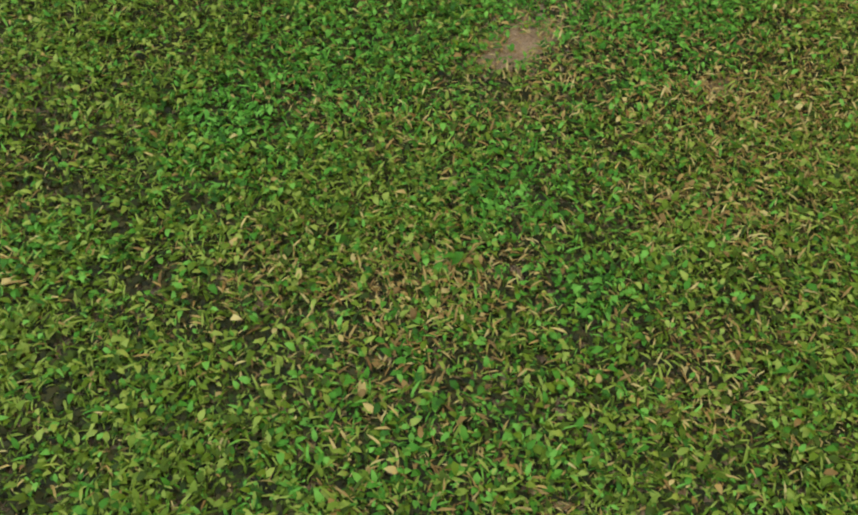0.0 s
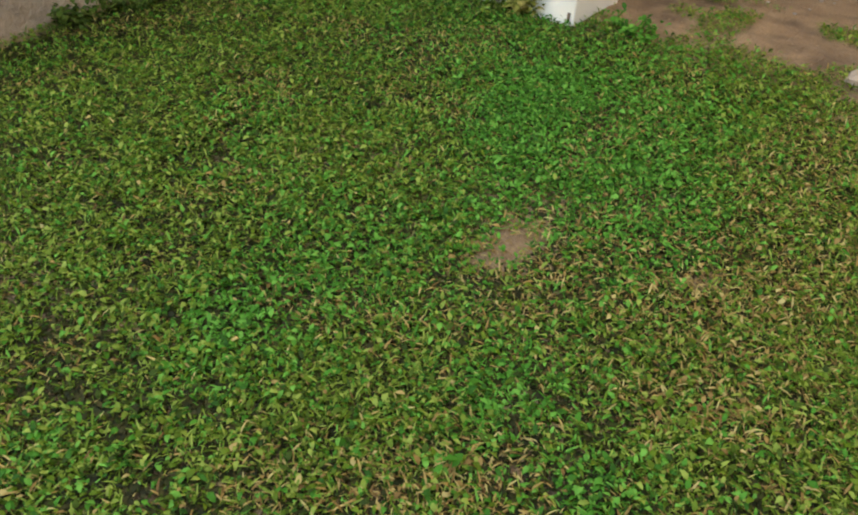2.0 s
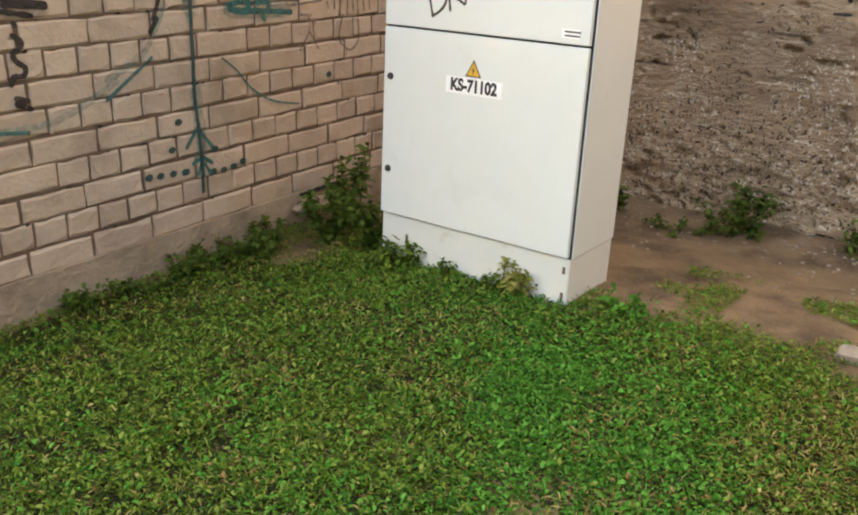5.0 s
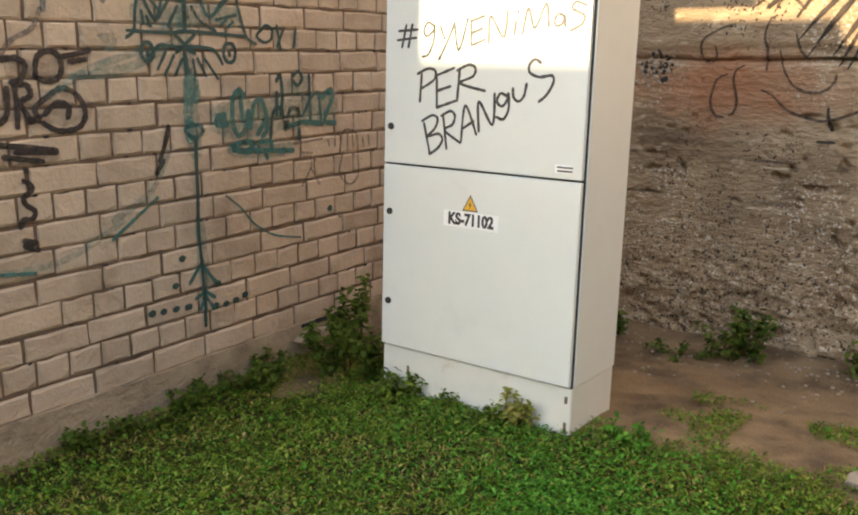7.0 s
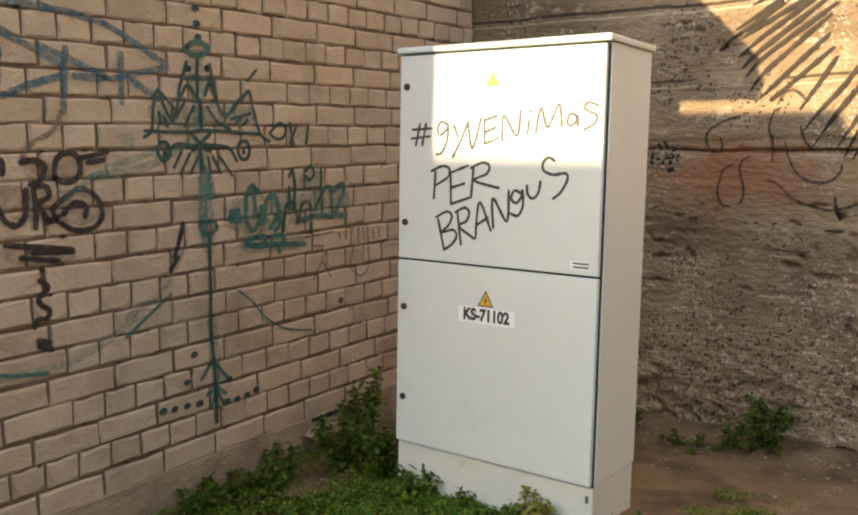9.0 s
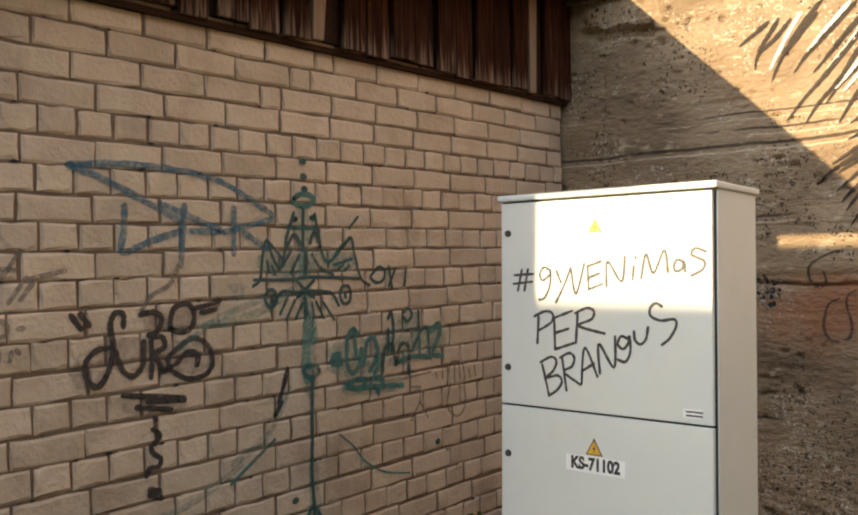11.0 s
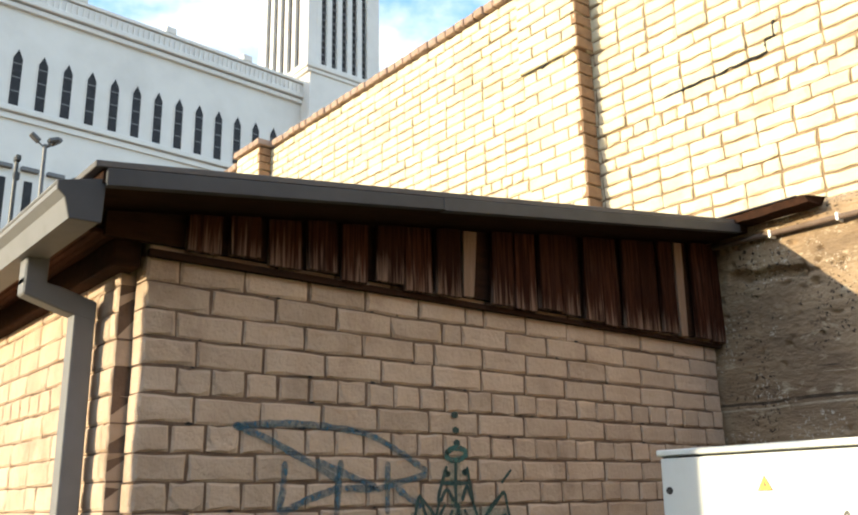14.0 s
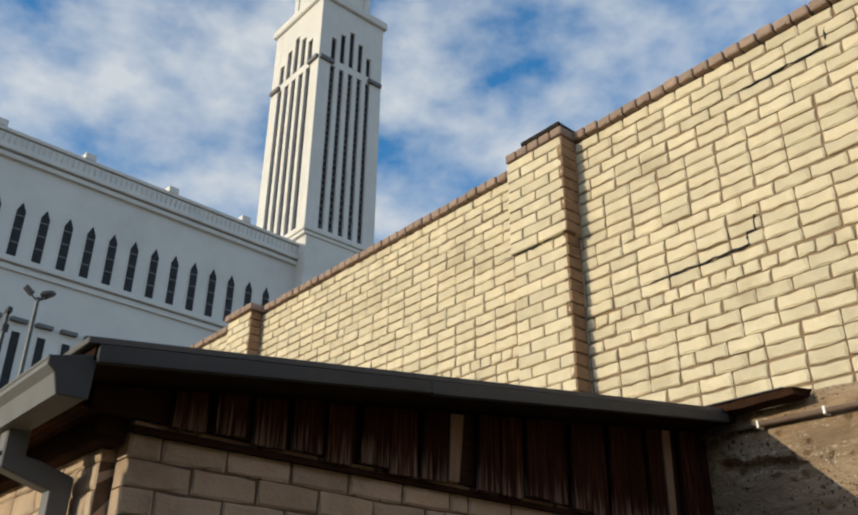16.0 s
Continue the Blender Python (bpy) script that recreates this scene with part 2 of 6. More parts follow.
    for z, half, lo, hi in ((2.31, 0.005, 0.50, 0.56), (2.225, 0.006, 0.54, 0.60), (2.145, 0.009, 0.40, 0.48), (1.75, 0.008, 0.46, 0.54), (1.372, 0.007, 0.30, 0.42),
                            (0.86, 0.008, 0.50, 0.58), (0.64, 0.008, 0.48, 0.56)):
        away, width, seen, both, x = N("ShaderNodeMath"), N("ShaderNodeMapRange"), N("ShaderNodeMapRange"), N("ShaderNodeMath"), N("ShaderNodeMixRGB")
        away.operation, away.inputs[1].default_value, away.inputs[2].default_value = "COMPARE", z, half
        L(line.outputs[0], away.inputs[0])
        seen.inputs["From Min"].default_value, seen.inputs["From Max"].default_value, seen.inputs["To Max"].default_value = lo, hi, 0.85
        shift = N("ShaderNodeMath")
        shift.operation = "PINGPONG"
        shift.inputs[1].default_value = 1.0
        L(gap.outputs["Fac"], shift.inputs[0])
        L(shift.outputs[0], seen.inputs["Value"])
        both.operation = "MULTIPLY"
        L(away.outputs[0], both.inputs[0])
        L(seen.outputs[0], both.inputs[1])
        L(both.outputs[0], x.inputs[0])
        L(col, x.inputs[1])
        x.inputs[2].default_value = (0.045, 0.030, 0.020, 1)
        col = x.outputs[0]
        # a thin pale lip line just below the joint
        lip, lit, pale = N("ShaderNodeMath"), N("ShaderNodeMath"), N("ShaderNodeMixRGB")
        lip.operation, lip.inputs[1].default_value, lip.inputs[2].default_value = "COMPARE", z - 0.034, half * 0.7
        L(line.outputs[0], lip.inputs[0])
        lit.operation = "MULTIPLY"
        L(lip.outputs[0], lit.inputs[0])
        L(seen.outputs[0], lit.inputs[1])
        L(lit.outputs[0], pale.inputs[0])
        L(col, pale.inputs[1])
        pale.inputs[2].default_value = (0.52, 0.42, 0.30, 1)
        col = pale.outputs[0]
    # a red-brown sprayed wash with a ragged outline
    far, sub, scl, n, add, rng, mx = (N("ShaderNodeVectorMath"), N("ShaderNodeVectorMath"), N("ShaderNodeVectorMath"), N("ShaderNodeTexNoise"), N("ShaderNodeMath"),
                                      N("ShaderNodeMapRange"), N("ShaderNodeMixRGB"))
    sub.operation, scl.operation, far.operation = "SUBTRACT", "MULTIPLY", "LENGTH"
    sub.inputs[1].default_value = (-0.12, -1.60, 1.20)
    scl.inputs[1].default_value = (1.0, 1.25, 3.4)
    L(geo.outputs["Position"], sub.inputs[0])
    L(sub.outputs[0], scl.inputs[0])
    L(scl.outputs[0], far.inputs[0])
    n.inputs["Scale"].default_value, n.inputs["Detail"].default_value = 7.0, 5
    L(geo.outputs["Position"], n.inputs["Vector"])
    L(far.outputs["Value"], add.inputs[0])
    L(n.outputs["Fac"], add.inputs[1])
    rng.inputs["From Min"].default_value, rng.inputs["From Max"].default_value, rng.inputs["To Max"].default_value = 1.35, 0.75, 0.75
    L(add.outputs[0], rng.inputs["Value"])
    L(rng.outputs[0], mx.inputs[0])
    L(col, mx.inputs[1])
    mx.inputs[2].default_value = (0.34, 0.125, 0.055, 1)
    col = mx.outputs[0]
    L(col, bsdf.inputs["Base Color"])
    return m


def grey_and_shade_boards(m):
    """Old stain greyed at the lower ends, eaves shade above put into colour."""
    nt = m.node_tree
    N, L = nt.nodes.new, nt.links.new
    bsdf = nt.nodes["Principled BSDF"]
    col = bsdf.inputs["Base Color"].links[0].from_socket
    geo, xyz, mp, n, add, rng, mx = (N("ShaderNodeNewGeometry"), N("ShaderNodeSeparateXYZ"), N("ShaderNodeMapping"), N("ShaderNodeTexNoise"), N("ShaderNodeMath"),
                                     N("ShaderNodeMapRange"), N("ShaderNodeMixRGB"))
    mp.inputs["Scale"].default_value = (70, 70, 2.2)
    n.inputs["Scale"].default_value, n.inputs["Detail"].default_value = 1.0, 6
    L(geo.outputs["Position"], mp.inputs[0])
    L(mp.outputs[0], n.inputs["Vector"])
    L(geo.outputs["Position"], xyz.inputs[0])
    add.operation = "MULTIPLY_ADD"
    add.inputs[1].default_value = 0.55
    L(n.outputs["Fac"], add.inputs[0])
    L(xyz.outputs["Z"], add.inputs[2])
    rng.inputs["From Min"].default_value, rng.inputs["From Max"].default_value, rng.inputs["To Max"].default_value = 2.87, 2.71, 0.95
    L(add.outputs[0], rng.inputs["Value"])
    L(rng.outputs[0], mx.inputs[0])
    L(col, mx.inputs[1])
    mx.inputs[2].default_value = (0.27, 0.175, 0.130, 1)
    streak, sm, cut, dark = N("ShaderNodeTexNoise"), N("ShaderNodeMapping"), N("ShaderNodeMapRange"), N("ShaderNodeMixRGB")
    sm.inputs["Scale"].default_value = (75, 75, 3.0)
    streak.inputs["Scale"].default_value, streak.inputs["Detail"].default_value = 1.0, 5
    L(geo.outputs["Position"], sm.inputs[0])
    L(sm.outputs[0], streak.inputs["Vector"])
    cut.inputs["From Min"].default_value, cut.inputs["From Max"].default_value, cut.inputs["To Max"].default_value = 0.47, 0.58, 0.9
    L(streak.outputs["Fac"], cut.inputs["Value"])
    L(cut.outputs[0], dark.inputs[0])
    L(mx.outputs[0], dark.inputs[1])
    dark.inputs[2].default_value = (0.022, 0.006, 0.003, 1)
    L(dark.outputs[0], bsdf.inputs["Base Color"])


grey_and_shade_boards(M["wood"])
M["concrete"] = concrete_material()
M["paint_finger"] = material("dark_brown_spray", (0.022, 0.014, 0.010), (0.050, 0.032, 0.022), 10, 0.8, 0.2, 90, mottle=(0.85, 1))
M["paint_pale"] = material("pale_spray", (0.62, 0.58, 0.50), (0.70, 0.66, 0.58), 10, 0.8, 0.2, 90)


def leaf_material(name, a, b, c):
    """Two-sided thin leaf: colour varies leaf by leaf."""
    m = bpy.data.materials.new(name)
    m.use_nodes = True
    nt = m.node_tree
    N, L = nt.nodes.new, nt.links.new
    p = nt.nodes["Principled BSDF"]
    geo, r = N("ShaderNodeNewGeometry"), N("ShaderNodeValToRGB")
    e = r.color_ramp.elements
    e[0].color, e[1].color = (*a, 1), (*c, 1)
    mid = e.new(0.5)
    mid.color = (*b, 1)
    L(geo.outputs["Random Per Island"], r.inputs[0])
    L(r.outputs[0], p.inputs["Base Color"])
    p.inputs["Roughness"].default_value, p.inputs["Specular IOR Level"].default_value = 0.6, 0.16
    tr, add, out = N("ShaderNodeBsdfTranslucent"), N("ShaderNodeMixShader"), nt.nodes["Material Output"]
    L(r.outputs[0], tr.inputs[0])
    add.inputs[0].default_value = 0.25
    L(p.outputs[0], add.inputs[1])
    L(tr.outputs[0], add.inputs[2])
    L(add.outputs[0], out.inputs[0])
    return m


M["leaf"] = leaf_material("lawn_leaf", (0.018, 0.037, 0.003), (0.088, 0.150, 0.008), (0.25, 0.315, 0.058))
M["leaf_lush"] = leaf_material("clover_leaf", (0.014, 0.065, 0.005), (0.045, 0.185, 0.014), (0.13, 0.34, 0.05))
M["leaf_dry"] = leaf_material("dry_blade", (0.13, 0.070, 0.020), (0.30, 0.195, 0.06), (0.46, 0.37, 0.14))
# near-black blades that paint the shade between the lawn leaves
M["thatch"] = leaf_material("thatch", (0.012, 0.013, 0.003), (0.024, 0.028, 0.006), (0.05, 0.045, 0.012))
M["leaf_weed"] = leaf_material("weed_leaf", (0.028, 0.055, 0.007), (0.06, 0.105, 0.014), (0.13, 0.17, 0.03))
M["leaf_yellow"] = leaf_material("yellow_weed_leaf", (0.16, 0.18, 0.03), (0.28, 0.27, 0.06), (0.34, 0.28, 0.09))


# ---- building helpers ----
def link_mesh(name, me, mat, parent=None, label=""):
    if mat is not None and not me.materials:
        me.materials.append(mat)
    ob = new(name, me)
    if parent is not None:
        ob.parent = parent
    if label:
        ob["label"] = label
    return ob


def part(name, bm, mat, parent=None, label=""):
    me = bpy.data.meshes.new(name)
    bm.normal_update()
    bm.to_mesh(me)
    bm.free()
    return link_mesh(name, me, mat, parent, label)


def thing(name, at, label, category, group="", kind=""):
    ob = new(name)
    ob.location = at
    ob.empty_display_size = 0.1
    return tagged(ob, label, category, group, kind)


def add_box(bm, lo, hi, bevel=0.0, segs=1):
    lo, hi = Vector(lo), Vector(hi)
    r = bmesh.ops.create_cube(bm, size=1.0)
    bmesh.ops.scale(bm, vec=hi - lo, verts=r["verts"])
    bmesh.ops.translate(bm, vec=(lo + hi) / 2, verts=r["verts"])
    if bevel:
        edges = list({e for v in r["verts"] for e in v.link_edges})
        bmesh.ops.bevel(bm, geom=edges, offset=bevel, segments=segs, affect="EDGES", profile=0.5)
    return r["verts"]


def box(lo, hi, bevel=0.0, segs=1):
    bm = bmesh.new()
    add_box(bm, lo, hi, bevel, segs)
    return bm


def prism(points, axis, a, b, bevel=0.0):
    """Extrudes a closed outline (pairs of the two other axes) from a to b along the axis."""
    bm = bmesh.new()

    def place(p, q):
        return {0: (q, p[0], p[1]), 1: (p[0], q, p[1]), 2: (p[0], p[1], q)}[axis]

    lo = [bm.verts.new(place(p, a)) for p in points]
    hi = [bm.verts.new(place(p, b)) for p in points]
    bm.faces.new(lo)
    bm.faces.new(hi[::-1])
    for i in range(len(points)):
        j = (i + 1) % len(points)
        bm.faces.new((lo[i], hi[i], hi[j], lo[j]))
    bmesh.ops.recalc_face_normals(bm, faces=bm.faces)
    if bevel:
        bmesh.ops.bevel(bm, geom=bm.edges[:], offset=bevel, segments=1, affect="EDGES")
    return bm


def add_tube(bm, pts, radius, sides=8):
    rings = []
    for i, p in enumerate(pts):
        p = Vector(p)
        d = (Vector(pts[min(i + 1, len(pts) - 1)]) - Vector(pts[max(i - 1, 0)])).normalized()
        u = d.orthogonal().normalized()
        w = d.cross(u)
        rad = radius[i] if isinstance(radius, (list, tuple)) else radius
        rings.append([bm.verts.new(p + (u * math.cos(2 * math.pi * k / sides) + w * math.sin(2 * math.pi * k / sides)) * rad) for k in range(sides)])
    for r1, r2 in zip(rings, rings[1:]):
        for k in range(sides):
            bm.faces.new((r1[k], r1[(k + 1) % sides], r2[(k + 1) % sides], r2[k]))
    bm.faces.new(rings[0][::-1])
    bm.faces.new(rings[-1])


def tube(pts, radius, sides=8):
    bm = bmesh.new()
    add_tube(bm, pts, radius, sides)
    return bm


# ---- lie of the land ----
def smooth(a, b, v):
    t = min(1.0, max(0.0, (v - a) / (b - a)))
    return t * t * (3 - 2 * t)


def land(x, y):
    z = -0.16 * smooth(-1.3, -0.1, y) - 0.17 * smooth(-2.0, -0.4, x) * (1 - 0.75 * smooth(-1.3, -0.1, y))
    bare = smooth(-2.0, -1.7, x)
    return z + 0.012 * noise.noise(Vector((x * 2.3, y * 2.3, 0.3))) + bare * (0.016 * noise.noise(Vector((x * 7, y * 7, 2.3))) + 0.010 * noise.noise(Vector((x * 19, y * 19, 5.3))))


# ---- ground ----
def axis_steps(lo, hi, fine, far):
    a = list(np.arange(lo, hi + 1e-6, fine))
    left, right, step = [], [], fine
    x = lo
    while x > -far:
        step *= 1.35
        x -= step
        left.append(x)
    x, step = hi, fine
    while x < far:
        step *= 1.35
        x += step
        right.append(x)
    return left[::-1] + a + right


def build_ground():
    xs, ys = axis_steps(-5.6, 0.4, 0.03, 900), axis_steps(-4.2, 0.4, 0.03, 900)
    verts = [(x, y, land(x, y)) for y in ys for x in xs]
    w = len(xs)
    faces = [(j * w + i, j * w + i + 1, (j + 1) * w + i + 1, (j + 1) * w + i) for j in range(len(ys) - 1) for i in range(w - 1)]
    me = bpy.data.meshes.new("ground")
    me.from_pydata(verts, [], faces)
    me.polygons.foreach_set("use_smooth", [True] * len(faces))
    return tagged(link_mesh("ground", me, M["soil"]), "sandy brown soil, trodden and partly bare", "ground", kind="structure")


build_ground()


# ---- bricks ----
def brick_mesh(name, length, height, depth, seed, chamfer=0.006, wobble=0.0022):
    """A brick lying along x, its face at y = 0 towards -y, with worn edges; the base corner at the origin."""
    rng = random.Random(seed)
    j = lambda s=1.0: rng.uniform(-wobble, wobble) * s
    c = chamfer
    back = [(0, depth, 0), (length, depth, 0), (length, depth, height), (0, depth, height)]
    around = [(0, 0), (0.33, 0), (0.67, 0), (1, 0), (1, 0.5), (1, 1), (0.67, 1), (0.33, 1), (0, 1), (0, 0.5)]
    rim, face = [], []
    for u, v in around:
        corner = u in (0, 1) and v in (0, 1)
        x, z = u * length, v * height
        ix, iz = (c if u == 0 else -c if u == 1 else 0), (c if v == 0 else -c if v == 1 else 0)
        wear = 1.0 + (rng.random() * 1.6 if corner and rng.random() < 0.4 else rng.random() * 0.5)
        rim.append((x + j(0.7) + ix * 0.12, c * 0.9, z + j(0.7) + iz * 0.12))
        face.append((x + ix * wear + j(0.8), j(0.35), z + iz * wear + j(0.8)))
    n = len(around)
    faces = [tuple(4 + n + k for k in range(n))]
    faces += [(4 + k, 4 + (k + 1) % n, 4 + n + (k + 1) % n, 4 + n + k) for k in range(n)]
    faces += [(0, 1, 7, 6, 5, 4), (1, 2, 9, 8, 7), (2, 3, 12, 11, 10, 9), (3, 0, 4, 13, 12)]
    me = bpy.data.meshes.new(name)
    me.from_pydata(back + rim + face, [], faces)
    return me


def brick_rows(length, z0, pitch, count, unit, seed, header_rows, bats=0.045):
    """Yields start, width, base of each brick of a wall along its length."""
    rng = random.Random(seed)
    for k in range(count):
        z = z0 + k * pitch
        head = k in header_rows
        step = unit / 2 if head else unit
        s = -unit * (0.25 if head else 0.0 if k % 2 else 0.5)
        while s < length:
            a, b = max(0.0, s), min(length, s + step)
            if b - a > 0.03:
                yield a, b - a, z
            s += step
            if not head and rng.random() < bats:
                if s < length:
                    yield max(0, s), min(length, s + unit / 2) - s, z
                s += unit / 2


def gable_bed(k):
    """Height of the bed below a course of the gable; the lower courses are the taller ones."""
    return -0.005 + 0.1063 * k if k <= 13 else 1.377 + 0.1006 * (k - 13)


def gable_rows(length, courses, unit, seed):
    """Headers and stretchers by turns, four courses of stretchers with a closer at the top."""
    rng = random.Random(seed)
    for k in courses:
        head = k % 2 == 1 and k < 20
        step = unit / 2 if head else unit
        begin = (0.72 if k < 12 else 0.95) if head else STARTS.get(k, 0.75)
        s = step * (begin - 1) + rng.uniform(-0.010, 0.010)
        closer = CLOSERS.get(k, 99.0)
        while s < length * 1.02:
            w = step * rng.uniform(0.97, 1.03)
            if s > closer:
                w, closer = unit * 0.40, 99.0
            elif head and rng.random() < 0.05:
                w = unit
            a, b = max(0.0, 0.95 * s + 0.024 * s * abs(s)), min(length - 0.012 * rng.random(), 0.95 * (s + w) + 0.024 * (s + w) ** 2)
            if b - a > 0.035:
                yield a, b - a, gable_bed(k) + (0.003 if head and k < 13 else 0.0)
            s += w


def lay_bricks(parent, rows, to_world, joint, height, mats, name="brick", depth=0.1, limit=300, wobble=0.0022, chamfer=0.006, near=None, seed=5, uneven=0.004):
    """Bricks as parts of a wall; those past the limit are joined into one part."""
    meshes, rng, rest = {}, random.Random(seed), []
    rows = sorted(rows, key=near) if near else list(rows)
    for n, (a, w, z) in enumerate(rows):
        key = (round((w - joint) / 0.01), rng.randrange(4))
        if key not in meshes:
            meshes[key] = brick_mesh(name, key[0] * 0.01, height, depth, hash(key) % 9999, chamfer, wobble)
            meshes[key].materials.append(mats[0])
        me = meshes[key]
        m = to_world @ Matrix.Translation((a + joint / 2 + rng.uniform(-0.002, 0.002), rng.uniform(-0.0015, 0.0015) - (uneven * rng.random() if rng.random() < 0.10 else 0), z + rng.uniform(-0.002, 0.002))) @ \
            Matrix.Rotation(rng.gauss(0, 0.006), 4, "Y") @ Matrix.Diagonal(((w - joint) / (key[0] * 0.01), 1, 1, 1))
        if n < limit:
            ob = new(name, me)
            ob.parent = parent
            ob.matrix_basis = m
        else:
            rest.append((me, m))
    if rest:
        verts, faces = [], []
        for me, m in rest:
            o = len(verts)
            verts += [tuple(m @ v.co) for v in me.vertices]
            faces += [tuple(i + o for i in p.vertices) for p in me.polygons]
        me = bpy.data.meshes.new("bricks_beyond")
        me.from_pydata(verts, [], faces)
        ob = link_mesh("bricks_beyond", me, mats[1], parent)
        ob["kind"] = "stuff"


# ---- shed ----
XL, XR, PITCH, UNIT = -3.785, -0.165, 0.0989, 0.2835


def roof_z(x):
    """Top of the verge of the lean-to roof."""
    return 2.645 + 0.140 * (x + 4.05)


def build_shed():
    wall = thing("wall_south", (XL, 0, 0), "cream brick gable wall of a shed with spray-painted tags", "wall", kind="structure")
    wall.location = (0, 0, 0)
    part("wall_core", box((XL + 0.012, 0.007, -0.4), (XR - 0.015, 0.20, 2.60)), M["mortar"], wall, "recessed brown mortar")
    bm = bmesh.new()
    n = 60
    top = [bm.verts.new((XL - 0.01 + (XR - XL + 0.02) * i / n, -0.014 + 0.006 * noise.noise(Vector((i * .7, 1, 0))), -0.004 + 0.007 * noise.noise(Vector((i * 1.3, 0, 0))))) for i in range(n + 1)]
    base = [bm.verts.new((v.co.x, -0.03 + 0.01 * noise.noise(Vector((i * .5, 4, 0))), -0.4)) for i, v in enumerate(top)]
    rear = [bm.verts.new((v.co.x, 0.05, v.co.z + 0.002)) for v in top]
    for i in range(n):
        bm.faces.new((base[i], base[i + 1], top[i + 1], top[i]))
        bm.faces.new((top[i], top[i + 1], rear[i + 1], rear[i]))
    part("footing", bm, M["plinth"], wall, "grey rendered concrete footing, stained")

    side = thing("wall_west", (0, 0, 0), "sunlit cream brick side wall of the shed", "wall", kind="structure")
    part("wall_core", box((-3.832, 0.115, -0.4), (-3.62, 4.2, 2.56)), M["mortar"], side, "recessed brown mortar")

    boards = thing("gable_boarding", (-2.0, -0.05, 2.5), "weathered dark brown vertical boards, two of them bare and pale", "boarding")
    boards.location = (0, 0, 0)
    rng = random.Random(3)
    part("backing", prism([(-3.95, 2.512), (-0.13, 2.512), (-0.13, roof_z(-0.13) - 0.06), (-3.95, roof_z(-3.95) - 0.06)], 1, -0.028, 0.0), M["wood_dark"], boards, "dark boarding behind")
    part("lath", prism([(-3.79, 2.462), (-0.15, 2.466), (-0.15, 2.490), (-3.79, 2.490)], 1, -0.030, -0.002, 0.002), M["wood_dark"], boards, "dark lath below the boards")
    x, k = -3.66, 0
    while x < -0.2:
        w = rng.uniform(0.125, 0.155)
        pale = k in (8, 18)
        if pale:
            w = 0.068
        lo = 2.497 + rng.uniform(-0.013, 0.010)
        proud = 0.016 if k % 2 else 0.0
        a, b, t = x + rng.uniform(-.006, .006), x + w, rng.uniform(-0.012, 0.012)
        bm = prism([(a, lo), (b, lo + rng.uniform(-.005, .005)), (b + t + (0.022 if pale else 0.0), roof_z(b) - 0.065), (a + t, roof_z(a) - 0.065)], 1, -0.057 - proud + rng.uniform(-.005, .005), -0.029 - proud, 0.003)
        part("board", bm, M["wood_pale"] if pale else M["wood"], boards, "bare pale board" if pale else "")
        x += 0.1695
        k += 1

    roof = thing("shed_roof", (-2.0, 1.5, 2.9), "lean-to roof of dark sheet with a grey metal verge", "roof")
    roof.location = (0, 0, 0)
    z = roof_z
    part("deck", prism([(-4.06, z(-4.06) - 0.045), (-0.13, z(-0.13) - 0.045), (-0.13, z(-0.13) + 0.004), (-4.06, z(-4.06) + 0.004)], 1, -0.285, 4.2), M["wood_dark"], roof, "dark timber roof deck")
    part("sheet", prism([(-4.09, z(-4.09) + 0.006), (-0.13, z(-0.13) + 0.006), (-0.13, z(-0.13) + 0.034), (-4.09, z(-4.09) + 0.030)], 1, -0.296, 4.2, 0.003), M["roof"], roof, "dark roofing sheet with a ragged edge")
    for a, b in ((-4.052, -2.615), (-2.63, -0.25)):
        d = 0.004 if a > -3 else 0.0
        part("verge_strip", prism([(a, z(a) - 0.052), (b, z(b) - 0.046), (b, z(b) + 0.002), (a, z(a) + 0.002)], 1, -0.304 - d, -0.287, 0.002), M["steel"], roof, "grey folded metal strip")
        part("drip_edge", prism([(a, z(a) - 0.058), (b, z(b) - 0.052), (b, z(b) - 0.047), (a, z(a) - 0.053)], 1, -0.312 - d, -0.275), M["steel"], roof)
    for i in range(7):
        x0 = -4.04 + i * 0.03
        part("soffit_board", box((x0, 0.005, 2.525), (x0 + 0.027, 4.2, 2.540), 0.002), M["soffit"], roof)
    part("eaves_beam", box((-3.90, 0.02, 2.420), (-3.80, 4.2, 2.524), 0.006), M["wood_dark"], roof, "dark eaves timber")
    # closed rear and inside
    part("rear_wall", box((-3.80, 4.0, -0.3), (-0.13, 4.2, 2.7)), M["mortar"], roof)

    gutter = thing("gutter", (-4.12, -0.28, 2.5), "grey square metal eaves gutter with end cap", "gutter")
    gutter.location = (0, 0, 0)
    outer = [(-4.192, 2.578), (-4.192, 2.556), (-4.168, 2.534), (-4.150, 2.468), (-4.055, 2.470), (-4.052, 2.612)]
    inner = [(-4.057, 2.612), (-4.060, 2.476), (-4.146, 2.474), (-4.162, 2.536), (-4.186, 2.558), (-4.186, 2.578)]
    part("trough", prism(outer + inner, 1, -0.272, 4.2), M["zinc"], gutter)
